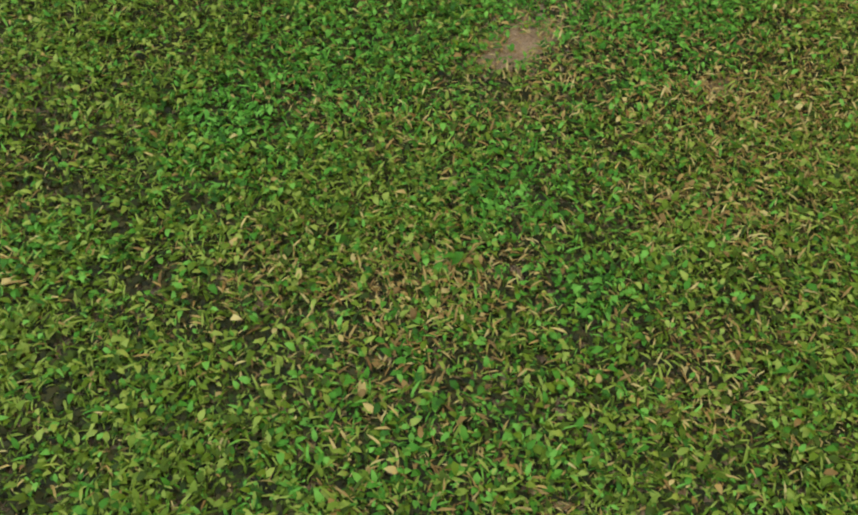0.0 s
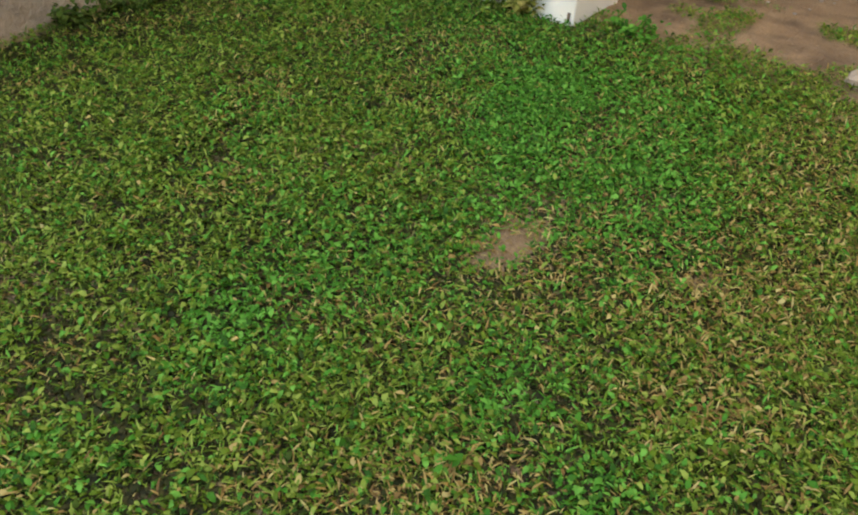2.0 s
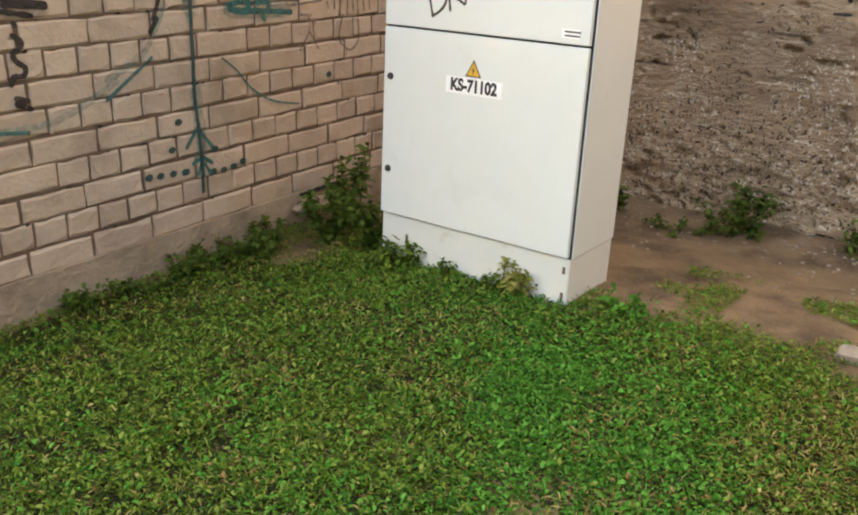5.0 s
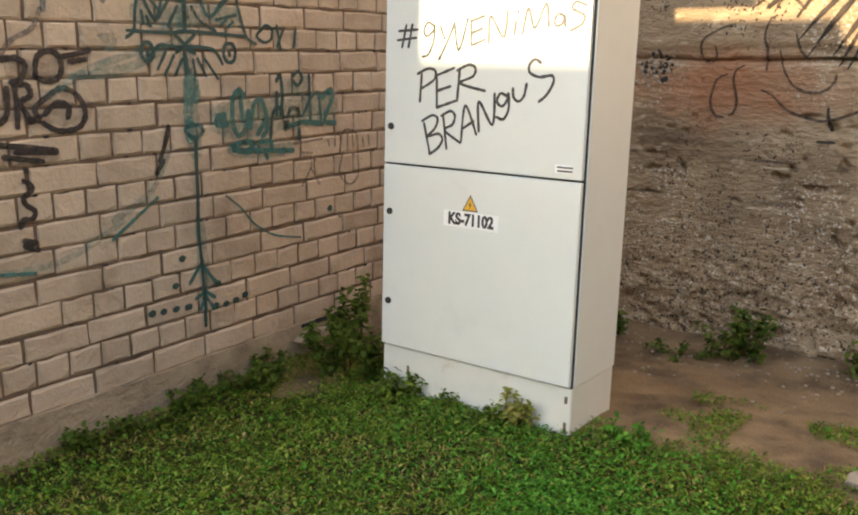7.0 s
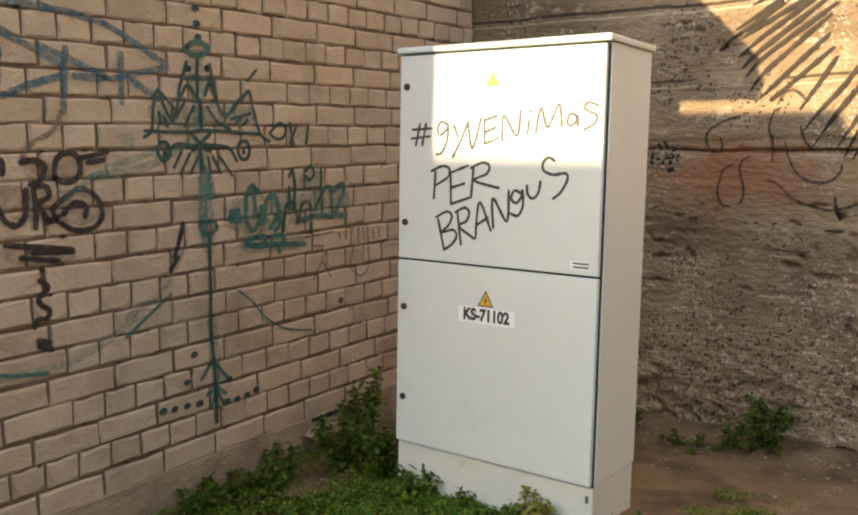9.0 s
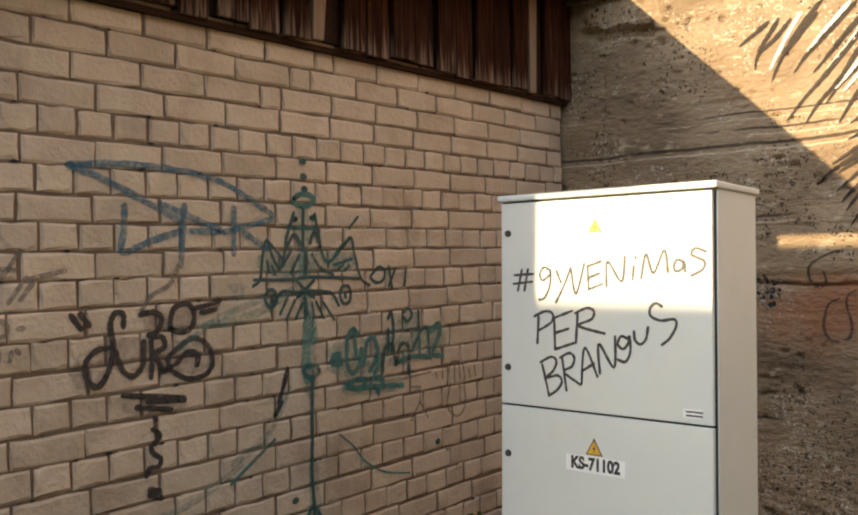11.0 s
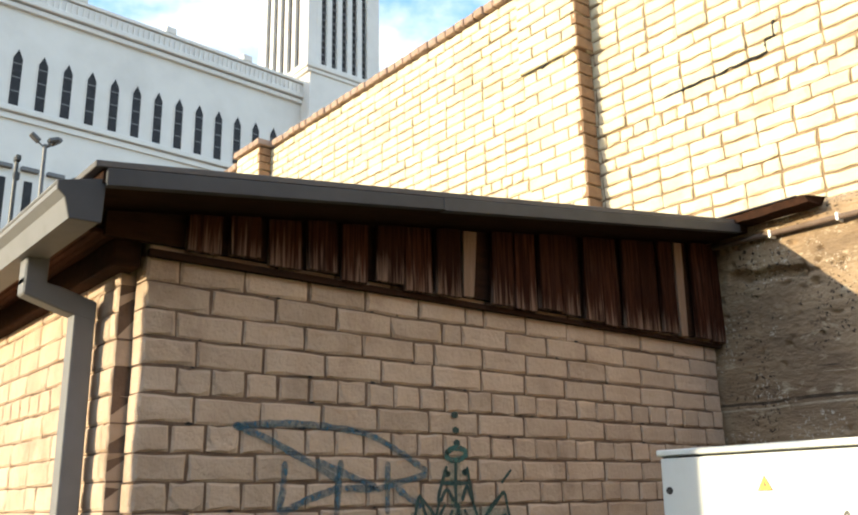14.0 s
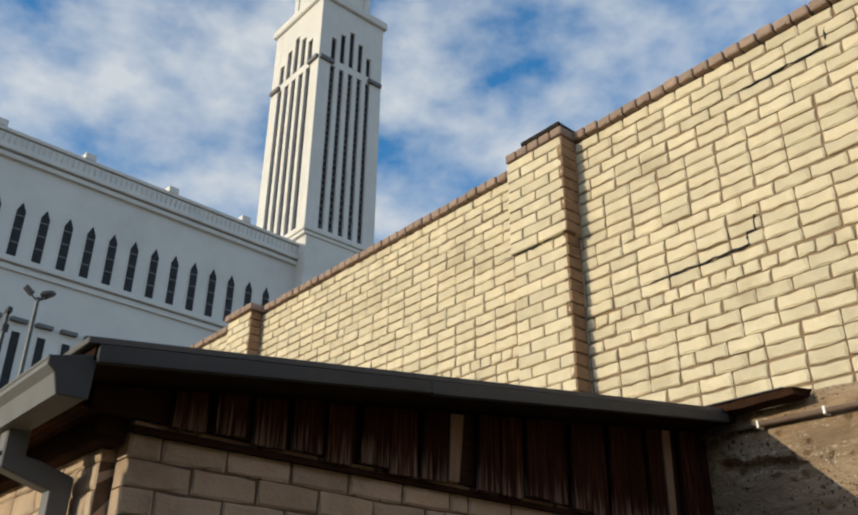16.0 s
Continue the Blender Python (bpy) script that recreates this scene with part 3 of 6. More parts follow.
    part("end_cap", prism([(-4.195, 2.582), (-4.195, 2.555), (-4.171, 2.534), (-4.153, 2.464), (-4.052, 2.466), (-4.046, 2.618)], 1, -0.282, -0.271, 0.002), M["steel"], gutter)
    part("front_roll", tube([(-4.190, -0.275, 2.580), (-4.190, 4.2, 2.580)], 0.007), M["zinc"], gutter)
    for y in (0.35, 1.15, 1.95, 2.75, 3.55):
        part("strap", box((-4.19, y - 0.012, 2.575), (-4.05, y + 0.012, 2.581)), M["zinc"], gutter)

    pipe = thing("downpipe", (-3.98, 0.05, 0), "grey square metal downpipe with a double elbow", "downpipe")
    pipe.location = (0, 0, 0)
    part("outlet", box((-4.125, 0.26, 2.37), (-4.045, 0.34, 2.495), 0.006), M["zinc"], pipe)
    part("elbow", prism([(-4.125, 2.40), (-4.125, 2.335), (-3.99, 2.29), (-3.862, 2.255), (-3.862, 2.335), (-3.99, 2.375)], 1, 0.261, 0.339, 0.006), M["zinc"], pipe)
    part("shaft", box((-3.943, 0.262, -0.2), (-3.863, 0.338, 2.33), 0.008, 2), M["zinc"], pipe)
    return wall, side


wall_south, wall_west = build_shed()


# ---- retaining wall of concrete with brick above ----
def concrete_depth(y, z):
    """How far the rough face stands out at a height."""
    k = math.floor((z + 0.06 * noise.noise(Vector((y * .6, 0, 3)))) / 0.235)
    f = (z / 0.235) % 1.0
    d = 0.012 * noise.noise(Vector((k * 7.7, y * 0.15, 1.0)))
    d += 0.003 * noise.noise(Vector((y * 1.6, z * 24, 8))) + 0.006 * noise.noise(Vector((y * 3, z * 5, 2))) + 0.002 * noise.noise(Vector((y * 9, z * 20, 5))) + 0.002 * noise.noise(Vector((y * 27, z * 34, 6)))
    if f < 0.08:
        d -= 0.005 * (0.5 + noise.noise(Vector((y * 1.5, k, 9))))
    pit = noise.noise(Vector((y * 16, z * 22, 7.1))) + 0.5 * noise.noise(Vector((y * 2.2, z * 2.6, 4.4)))
    pit += 0.12 * smooth(0.95, 0.4, z) + 0.12 * smooth(2.7, 2.9, z) if z > 0 else 0.12
    if pit > 0.50:
        d -= min(0.035, 0.13 * (pit - 0.50))
    low = 1 - smooth(0.0, 0.42, z)
    d += low * 0.032 * noise.noise(Vector((y * 6, z * 8, 11))) + low * 0.02 * noise.noise(Vector((y * 17, z * 19, 12)))
    if -0.62 < y < -0.12:
        mid = 2.875 + 0.03 * noise.noise(Vector((y * 8, 0, 0))) - 0.1 * (-y - 0.35)
        if abs(z - mid) < 0.035 + 0.015 * noise.noise(Vector((y * 15, 3, 0))):
            d -= 0.075
    if abs(z - 1.345 - 0.014 * noise.noise(Vector((y * 3, 0, 0)))) < 0.007:
        d -= 0.03
    return d


def build_retaining_wall():
    wall = thing("wall_east", (0, 0, 0), "rough board-formed concrete wall with yellow brick above", "wall", kind="structure")
    part("core", box((-0.03, -9, -0.6), (0.45, 14, 3.22)), M["concrete"], wall)
    ys, zs = list(np.arange(-3.0, 0.301, 0.0125)), list(np.arange(-0.42, 3.271, 0.0115))
    verts = [(-0.122 - concrete_depth(y, z) + (0.10 * smooth(3.19, 3.27, z)), y, z + (0.03 * noise.noise(Vector((y * 3, 0, 8))) if z > 3.2 else 0)) for z in zs for y in ys]
    w = len(ys)
    faces = [(j * w + i, (j + 1) * w + i, (j + 1) * w + i + 1, j * w + i + 1) for j in range(len(zs) - 1) for i in range(w - 1)]
    me = bpy.data.meshes.new("concrete_face")
    me.from_pydata(verts, [], faces)
    me.polygons.foreach_set("use_smooth", [True] * len(faces))
    link_mesh("concrete_face", me, M["concrete"], wall, "pitted brown concrete showing board marks and stones")
    part("concrete_beyond", box((-0.11, -9, -0.6), (-0.02, -3.0, 3.25)), M["concrete"], wall)
    part("brick_core", box((-0.012, -9, 3.2), (0.34, 14, 5.80)), M["mortar_far"], wall, "recessed pale mortar")
    for k, y in enumerate((0.878, 5.9, 10.9)):
        part("pilaster_core", box((-0.180, y + 0.03, 3.2), (0.0, y + 0.555, 5.86)), M["mortar_far"], wall)
    return wall


wall_east = build_retaining_wall()


# ---- cabinet ----
FX, CY0, CY1 = -2.09, -0.885, -1.765
# the cabinet has settled backwards a little on its base
TIP = Matrix.Translation((FX, 0, 1.05)) @ Matrix.Rotation(radians(1.9), 4, "Y") @ Matrix.Translation((-FX, 0, -1.05))


def build_cabinet():
    cab = thing("distribution_cabinet", (-1.9, -1.32, 0), "tall pale grey steel electrical cabinet with two doors and marker writing", "electrical cabinet")
    cab.location = (0, 0, 0)
    part("plinth", box((FX + 0.012, CY1 + 0.004, -0.3), (-1.722, CY0 - 0.004, 0.186), 0.004), M["cabinet_base"], cab, "scuffed pale grey base panel")
    part("body", box((FX + 0.020, CY1, 0.186), (-1.717, CY0, 1.742), 0.006, 2), M["cabinet"], cab)
    part("roof_cap", box((FX - 0.012, CY1 - 0.010, 1.742), (-1.705, CY0 + 0.010, 1.766), 0.006, 2), M["cabinet"], cab, "overhanging pale grey lid")
    part("door_gap", box((FX + 0.013, CY1 + 0.005, 0.188), (FX + 0.022, CY0 - 0.003, 1.740)), M["gap_shade"], cab, "dark gap around the doors")
    for lo, hi, locks in ((0.194, 0.937, (0.380, 0.750)), (0.945, 1.734, (1.088, 1.615))):
        door = part("door", box((FX - 0.004, CY1 + 0.010, lo), (FX + 0.016, CY0 - 0.004, hi), 0.004, 2), M["cabinet"], cab, "closed pale grey door")
        for zz in locks:
            lock = part("lock", tube([(FX - 0.003, -0.922, zz), (FX - 0.010, -0.922, zz)], [0.0145, 0.0125], 14), M["black"], door, "round black lock")
            part("lock_slot", box((FX - 0.0115, -0.926, zz - 0.004), (FX - 0.0098, -0.918, zz + 0.004)), M["steel"], lock)
    for y, zz in ((-1.02, 0.10), (-1.74, 0.14), (-1.74, 0.04), (-1.03, 0.065)):
        part("rust_scuff", box((FX + 0.009, y - 0.005, zz - 0.012), (FX + 0.0125, y + 0.006, zz + 0.014)), M["pipe"], cab, "rusty chip")
    cab.matrix_world = TIP
    return cab


cabinet = build_cabinet()


# ---- church beyond ----
def window_outline(u, w, lo, hi):
    h = w / 2
    return [(u - h, lo), (u + h, lo), (u + h, hi - 1.1 * w), (u, hi), (u - h, hi - 1.1 * w)]


def build_church():
    ch = thing("church", (20, 62, 0), "large pale grey modernist church with a tall square tower", "church")
    ch.location = (8.5, 60.0, 0)
    ch.rotation_euler = (0, 0, math.atan(0.045))
    wall = part("nave_wall", box((-40, 0.02, 0), (27.5, 24, 37.6)), M["church"], ch, "smooth pale render")
    part("string_course", box((-40, -0.35, 29.15), (27.5, 0.05, 29.6), 0.05), M["church"], ch)
    part("string_course", box((-40, -0.18, 28.6), (27.5, 0.05, 29.0), 0.03), M["church"], ch)
    part("cornice", box((-40, -0.55, 37.85), (27.5, 1.0, 38.3), 0.06), M["church"], ch)
    part("cornice", box((-40, -0.30, 37.35), (27.5, 1.0, 37.75), 0.04), M["church"], ch)
    part("parapet", box((-40, -0.25, 38.1), (27.5, 0.6, 39.3), 0.03), M["church"], ch)
    part("parapet_cap", box((-40, -0.45, 39.35), (27.5, 0.8, 39.65), 0.04), M["church"], ch)
    post = box((0, -0.36, 38.3), (0.2, -0.24, 39.15))
    first = part("baluster", post, M["church"], ch)
    first.location.x = -18
    for i in range(1, 100):
        ob = link_mesh("baluster", first.data, None, ch)
        ob.location.x = -18 + i * 0.45
    for u in (-14.2, -8.2, -2.7, 4.3, 11.7, 19.0):
        part("parapet_block", box((u - 0.45, -0.5, 39.6), (u + 0.45, 0.6, 40.2), 0.04), M["church"], ch)
    for i in range(22):
        u = -8.80 + i * 1.818
        if u > 26.5:
            break
        win = part("window", prism(window_outline(u, 0.86, 29.6, 34.5), 1, -0.05, 0.2, 0.0), M["church"], ch, "narrow pointed window surround")
        part("pane", prism(window_outline(u, 0.68, 29.75, 34.2), 1, -0.066, 0.18), M["church_dark"], win, "dark leaded glass")
        for zz in (30.8, 31.9, 33.0):
            part("bar", box((u - 0.33, -0.085, zz), (u + 0.33, -0.06, zz + 0.09)), M["lead"], win)
    for i in range(12):
        u = -9.0 + i * 1.82
        win = part("window", box((u - 0.42, -0.05, 18.4), (u + 0.42, 0.2, 24.5), 0.02), M["church"], ch, "tall square-headed window surround")
        part("pane", box((u - 0.30, -0.065, 18.6), (u + 0.30, 0.15, 24.2)), M["church_dark"], win, "dark glass")
        part("hood", box((u - 0.62, -0.35, 24.9), (u + 0.62, 0.05, 25.2), 0.03), M["lead"], win)

    tw = thing("church_tower", (37.7, 64.6, 0), "tall square church tower with fluted pale render and slit openings", "church tower")
    tw.location = (0, 0, 0)
    X0, X1, Y0, Y1 = 33.45, 41.85, 60.1, 69.7
    part("shaft", box((X0 + 0.35, Y0 + 0.35, 0), (X1 - 0.35, Y1 - 0.35, 70.2)), M["church"], tw)
    part("base", box((X0 - 0.0, Y0 - 0.45, 0), (X1 + 0.5, Y1, 40.6), 0.05), M["church"], tw)
    part("base_cornice", box((X0 - 0.5, Y0 - 0.75, 40.6), (X1 + 0.7, Y1 + 0.3, 41.2), 0.08), M["church"], tw)
    part("base_cornice", box((X0 - 0.35, Y0 - 0.6, 40.2), (X1 + 0.6, Y1 + 0.3, 40.58), 0.05), M["church"], tw)
    part("crown_cornice", box((X0 - 0.35, Y0 - 0.35, 70.2), (X1 + 0.35, Y1 + 0.35, 71.2), 0.1), M["church"], tw)
    part("lantern", box((X0 + 1.4, Y0 + 1.4, 71.2), (X1 - 1.4, Y1 - 1.4, 76.0), 0.1), M["church"], tw)
    for a in (X0 + 1.2, X1 - 2.0):
        for b in (Y0 + 1.2, Y1 - 2.0):
            part("lantern_pier", box((a, b, 71.2), (a + 0.8, b + 0.8, 76.5), 0.06), M["church"], tw)
    for a in (X0, X1 - 1.25):
        for b in (Y0, Y1 - 1.25):
            part("corner_pier", box((a, b, 41.2), (a + 1.25, b + 1.25, 70.2), 0.04), M["church"], tw)
    heights = (65.3, 66.4, 67.4, 66.3, 65.0)
    for face in (0, 1):
        lo, hi = (X0, X1) if face == 0 else (Y0, Y1)
        spread = (hi - lo - 2.5) / 5
        for k in range(6):
            c = lo + 1.25 + spread * k
            a, b = c - 0.29, c + 0.29
            args = ((a, Y0 - 0.02, 41.2), (b, Y0 + 0.5, 61.6)) if face == 0 else ((X0 - 0.02, a, 41.2), (X0 + 0.5, b, 61.6))
            part("rib", box(*args, 0.04), M["church"], tw)
            args = ((a, Y0 + 0.02, 62.5), (b, Y0 + 0.5, 70.2)) if face == 0 else ((X0 + 0.02, a, 62.5), (X0 + 0.5, b, 70.2))
            part("rib", box(*args, 0.04), M["church"], tw)
        args = ((lo + 1, Y0 + 0.06, 61.6), (hi - 1, Y0 + 0.5, 62.5)) if face == 0 else ((X0 + 0.06, lo + 1, 61.6), (X0 + 0.5, hi - 1, 62.5))
        part("band", box(*args), M["church"], tw)
        for k in range(5):
            c = lo + 1.25 + spread * (k + 0.5)
            h = heights[k]
            w = spread / 2 - 0.22
            for z0, z1, nm in ((41.4, 61.6, "slit"), (62.5, h, "slit")):
                args = ((c - w, Y0 + 0.30, z0), (c + w, Y0 + 0.36, z1)) if face == 0 else ((X0 + 0.30, c - w, z0), (X0 + 0.36, c + w, z1))
                part(nm, box(*args), M["church_dark"], tw, "dark louvred slit")
            args = ((c - w - 0.1, Y0 + 0.03, h), (c + w + 0.1, Y0 + 0.5, 70.2)) if face == 0 else ((X0 + 0.03, c - w - 0.1, h), (X0 + 0.5, c + w + 0.1, 70.2))
            part("upper_panel", box(*args, 0.03), M["church"], tw)
            if face == 0:
                for i in range(26):
                    z0 = 42 + i * 0.75
                    part("louvre", box((c - w, Y0 + 0.22, z0), (c + w, Y0 + 0.31, z0 + 0.16)), M["lead"], tw)
        for c in (lo + 1.0, hi - 1.0):
            args = ((c - 0.9, Y0 - 0.3, 61.7), (c + 0.9, Y0 + 0.1, 62.2)) if face == 0 else ((X0 - 0.3, c - 0.9, 61.7), (X0 + 0.1, c + 0.9, 62.2))
            part("pier_head", box(*args, 0.05), M["lead"], tw)


build_church()


def build_floodlights():
    lamp = thing("street_lamp", (0.47, 18, 0), "grey lamp post with paired floodlights", "street lamp")
    part("post", tube([(0, 0, -0.2), (0, 0, 5), (0, 0, 10.15)], [0.09, 0.07, 0.045], 10), M["lamp_metal"], lamp)
    for s, t in ((-1, 0.0), (1, 0.05), (0.55, 0.5)):
        part("arm", tube([(0, 0, 10.05), (0.16 * s, -t * 0.2, 10.17)], 0.022, 6), M["lamp_metal"], lamp)
        bm = box((-0.13, -0.10, -0.05), (0.13, 0.10, 0.05), 0.02)
        bmesh.ops.transform(bm, matrix=pose(0.25 * s, -t * 0.3, 10.22 + 0.05 * abs(s), 0, -38 * s, 0), verts=bm.verts)
        part("floodlight", bm, M["lamp_metal"], lamp, "dark grey floodlight head")
    post = thing("street_lamp", (-0.12, 18, 0), "dark slender post with a camera head", "lamp post")
    part("post", tube([(0, 0, -0.2), (0, 0, 9.55)], [0.08, 0.045], 10), M["black"], post)
    part("head", box((-0.06, -0.14, 9.55), (0.06, 0.1, 9.70), 0.02), M["black"], post)
    part("bracket", box((-0.05, -0.05, 9.1), (0.09, 0.05, 9.3), 0.015), M["black"], post)


build_floodlights()

# unseen plain wall, added behind the viewer to keep the low sun off the lawn
tagged(part("sun_blocker_far", box((-16.4, -12, -0.3), (-16.0, 4.425, 4.345), 0.02), M["blocker_wall"]), "unseen plain wall added to block the low sun", "wall", kind="structure")
# unseen outline added to cut the sun's edges on cabinet and concrete
tagged(part("sun_blocker_near", prism([(1.115, -0.3), (1.548, -0.3), (1.548, 3.235), (0.74, 3.235), (0.67, 3.05), (1.115, 3.05)], 0, -8.12, -8.0), M["blocker_wall"]), "unseen pier-shaped blocker added to shape the sun patches", "wall", kind="structure")

# unseen wall added to dim south skylight on gable and cabinet side
tagged(part("sky_blocker_south", box((-15.9, -10.4, -0.3), (0.3, -10.0, 5.8), 0.02), M["blocker_wall"]), "unseen plain wall added to dim the skylight from the south", "wall", kind="structure")


# ---- spray paint and marker ----
def curve_points(pts, n=7):
    """A smooth line through the points."""
    if len(pts) < 3:
        return [Vector(p) for p in pts]
    p = [Vector(pts[0])] + [Vector(q) for q in pts] + [Vector(pts[-1])]
    out = []
    for i in range(1, len(p) - 2):
        for k in range(n):
            t = k / n
            a, b, c, d = p[i - 1], p[i], p[i + 1], p[i + 2]
            out.append(0.5 * ((2 * b) + (c - a) * t + (2 * a - 5 * b + 4 * c - d) * t * t + (3 * b - a - 3 * c + d) * t ** 3))
    return out + [p[-2]]


class Paint:
    """Collects strokes on one wall; each tag becomes one thing."""

    def __init__(self, plane, offset):
        self.plane, self.offset, self.made, self.n = plane, offset, [], 0

    def spot(self, u, v):
        d = self.offset - 0.00012 * (self.n % 12)
        return (u, d, v) if self.plane == "y" else (d, u, v) if self.plane == "x" else (-0.122 - concrete_depth(u, v) - self.offset - 0.0003 * (self.n % 8), u, v)

    def draw(self, strokes, width, mat, tip=1.0):
        for s in strokes:
            bm = bmesh.new()
            self.n += 1
            rng = random.Random(self.n)
            pts = curve_points(s, 9 if len(s) > 2 else 1)
            if len(pts) == 2:
                pts = [pts[0].lerp(pts[1], k / 5) for k in range(6)]
            rows = []
            last = len(pts) - 1
            for i, q in enumerate(pts):
                t = pts[min(i + 1, last)] - pts[max(i - 1, 0)]
                t = t.normalized() if t.length > 1e-6 else Vector((1, 0))
                w = width * 0.5 * (0.82 + 0.36 * rng.random()) * (tip + (1 - tip) * min(1.0, 2.2 * i / last, 4.0 * (last - i) / last + 0.35))
                row = [q + Vector((-t.y, t.x)) * w, q - Vector((-t.y, t.x)) * w]
                if i == 0:
                    cap = [q - t * w * 0.9 + Vector((-t.y, t.x)) * w * 0.5, q - t * w * 0.9 - Vector((-t.y, t.x)) * w * 0.5]
                    rows.append([bm.verts.new(self.spot(*v)) for v in cap])
                rows.append([bm.verts.new(self.spot(*v)) for v in row])
                if i == last:
                    cap = [q + t * w * 0.9 + Vector((-t.y, t.x)) * w * 0.5, q + t * w * 0.9 - Vector((-t.y, t.x)) * w * 0.5]
                    rows.append([bm.verts.new(self.spot(*v)) for v in cap])
            for a, b in zip(rows, rows[1:]):
                bm.faces.new((a[0], a[1], b[1], b[0]))
            self.made.append((bm, mat))

    def done(self, name, label, category):
        tag = thing(name, (0, 0, 0), label, category)
        for bm, mat in self.made:
            part("stroke", bm, M[mat], tag)
        return tag


def paint_crown():
    p = Paint("y", -0.0042)
    s = p.draw
    s([[(-2.34, 1.966), (-2.334, 1.961)], [(-2.333, 1.9), (-2.33, 1.893)], [(-2.331, 1.846), (-2.329, 1.837)], [(-2.34, 1.754), (-2.345, 1.576)], [(-2.33, 1.576), (-2.333, 1.456)], [(-2.342, 1.361), (-2.326, 1.288)], [(-2.309, 0.996), (-2.312, 0.752)], [(-2.312, 0.752), (-2.32, 0.581), (-2.311, 0.443), (-2.302, 0.217)], [(-2.305, 0.217), (-2.307, 0.143)]], 0.02, 'paint_dark')
    s([[(-2.391, 1.798), (-2.348, 1.819), (-2.286, 1.811), (-2.287, 1.782), (-2.343, 1.765), (-2.388, 1.777), (-2.391, 1.798)]], 0.025, 'paint_teal')
    s([[(-2.395, 1.735), (-2.44, 1.622), (-2.441, 1.587)], [(-2.272, 1.732), (-2.247, 1.613), (-2.244, 1.588)], [(-2.412, 1.669), (-2.258, 1.668)], [(-2.39, 1.712), (-2.387, 1.707)], [(-2.288, 1.72), (-2.285, 1.715)], [(-2.429, 1.598), (-2.395, 1.641), (-2.36, 1.599)], [(-2.304, 1.6), (-2.278, 1.653), (-2.247, 1.596)]], 0.0175, 'paint_dark')
    s([[(-2.441, 1.587), (-2.477, 1.494), (-2.518, 1.547), (-2.547, 1.615), (-2.572, 1.54), (-2.586, 1.45), (-2.626, 1.422)], [(-2.547, 1.615), (-2.503, 1.575), (-2.469, 1.54)], [(-2.545, 1.524), (-2.54, 1.479)], [(-2.522, 1.506), (-2.506, 1.469)], [(-2.462, 1.505), (-2.409, 1.575)], [(-2.418, 1.47), (-2.367, 1.552)]], 0.015, 'paint_dark')
    s([[(-2.244, 1.588), (-2.198, 1.515), (-2.096, 1.59), (-2.05, 1.628), (-2.028, 1.552), (-1.988, 1.437), (-1.931, 1.402)], [(-2.05, 1.628), (-2.13, 1.572), (-2.171, 1.523)], [(-2.159, 1.503), (-2.046, 1.527)], [(-2.132, 1.483), (-2.105, 1.502)], [(-2.099, 1.472), (-2.064, 1.497)], [(-2.293, 1.552), (-2.244, 1.491), (-2.166, 1.458)], [(-2.059, 1.673), (-2.002, 1.725)]], 0.015, 'paint_dark')
    s([[(-2.619, 1.448), (-2.419, 1.444), (-2.296, 1.451), (-1.995, 1.435)], [(-2.516, 1.345), (-2.48, 1.385), (-2.456, 1.394), (-2.39, 1.387), (-2.298, 1.388), (-2.185, 1.375), (-2.137, 1.316)], [(-2.389, 1.439), (-2.341, 1.399), (-2.286, 1.359)], [(-2.284, 1.436), (-2.335, 1.399), (-2.385, 1.363)], [(-2.373, 1.372), (-2.367, 1.372)], [(-2.311, 1.369), (-2.305, 1.369)]], 0.0163, 'paint_dark')
    s([[(-2.498, 1.367), (-2.514, 1.4), (-2.548, 1.397), (-2.558, 1.356), (-2.533, 1.327), (-2.504, 1.344), (-2.498, 1.367)], [(-2.526, 1.368), (-2.524, 1.354)]], 0.0175, 'paint_dark')
    s([[(-2.057, 1.37), (-2.073, 1.401), (-2.114, 1.397), (-2.126, 1.353), (-2.103, 1.322), (-2.068, 1.33), (-2.057, 1.37)], [(-2.095, 1.366), (-2.092, 1.351)]], 0.0175, 'paint_dark')
    s([[(-2.482, 1.297), (-2.439, 1.365)], [(-2.398, 1.351), (-2.448, 1.271)], [(-2.355, 1.338), (-2.394, 1.273)], [(-2.274, 1.339), (-2.231, 1.263)], [(-2.235, 1.337), (-2.165, 1.25)], [(-2.343, 1.337), (-2.339, 1.27)], [(-2.299, 1.335), (-2.288, 1.267)]], 0.015, 'paint_dark')
    s([[(-2.329, 1.269), (-2.335, 1.168), (-2.344, 1.073)], [(-2.296, 1.238), (-2.291, 1.165)], [(-2.334, 0.999), (-2.335, 1.072)]], 0.05, 'paint_wash')
    s([[(-2.263, 1.028), (-2.282, 1.052), (-2.332, 1.057), (-2.358, 1.038), (-2.334, 1.009), (-2.289, 1.004), (-2.263, 1.028)]], 0.02, 'paint_teal')
    s([[(-2.311, 0.443), (-2.383, 0.359)], [(-2.312, 0.431), (-2.224, 0.319)], [(-2.299, 0.303), (-2.354, 0.281)], [(-2.299, 0.303), (-2.248, 0.265)], [(-2.3, 0.291), (-2.33, 0.225)], [(-2.297, 0.278), (-2.253, 0.211)]], 0.0175, 'paint_teal')
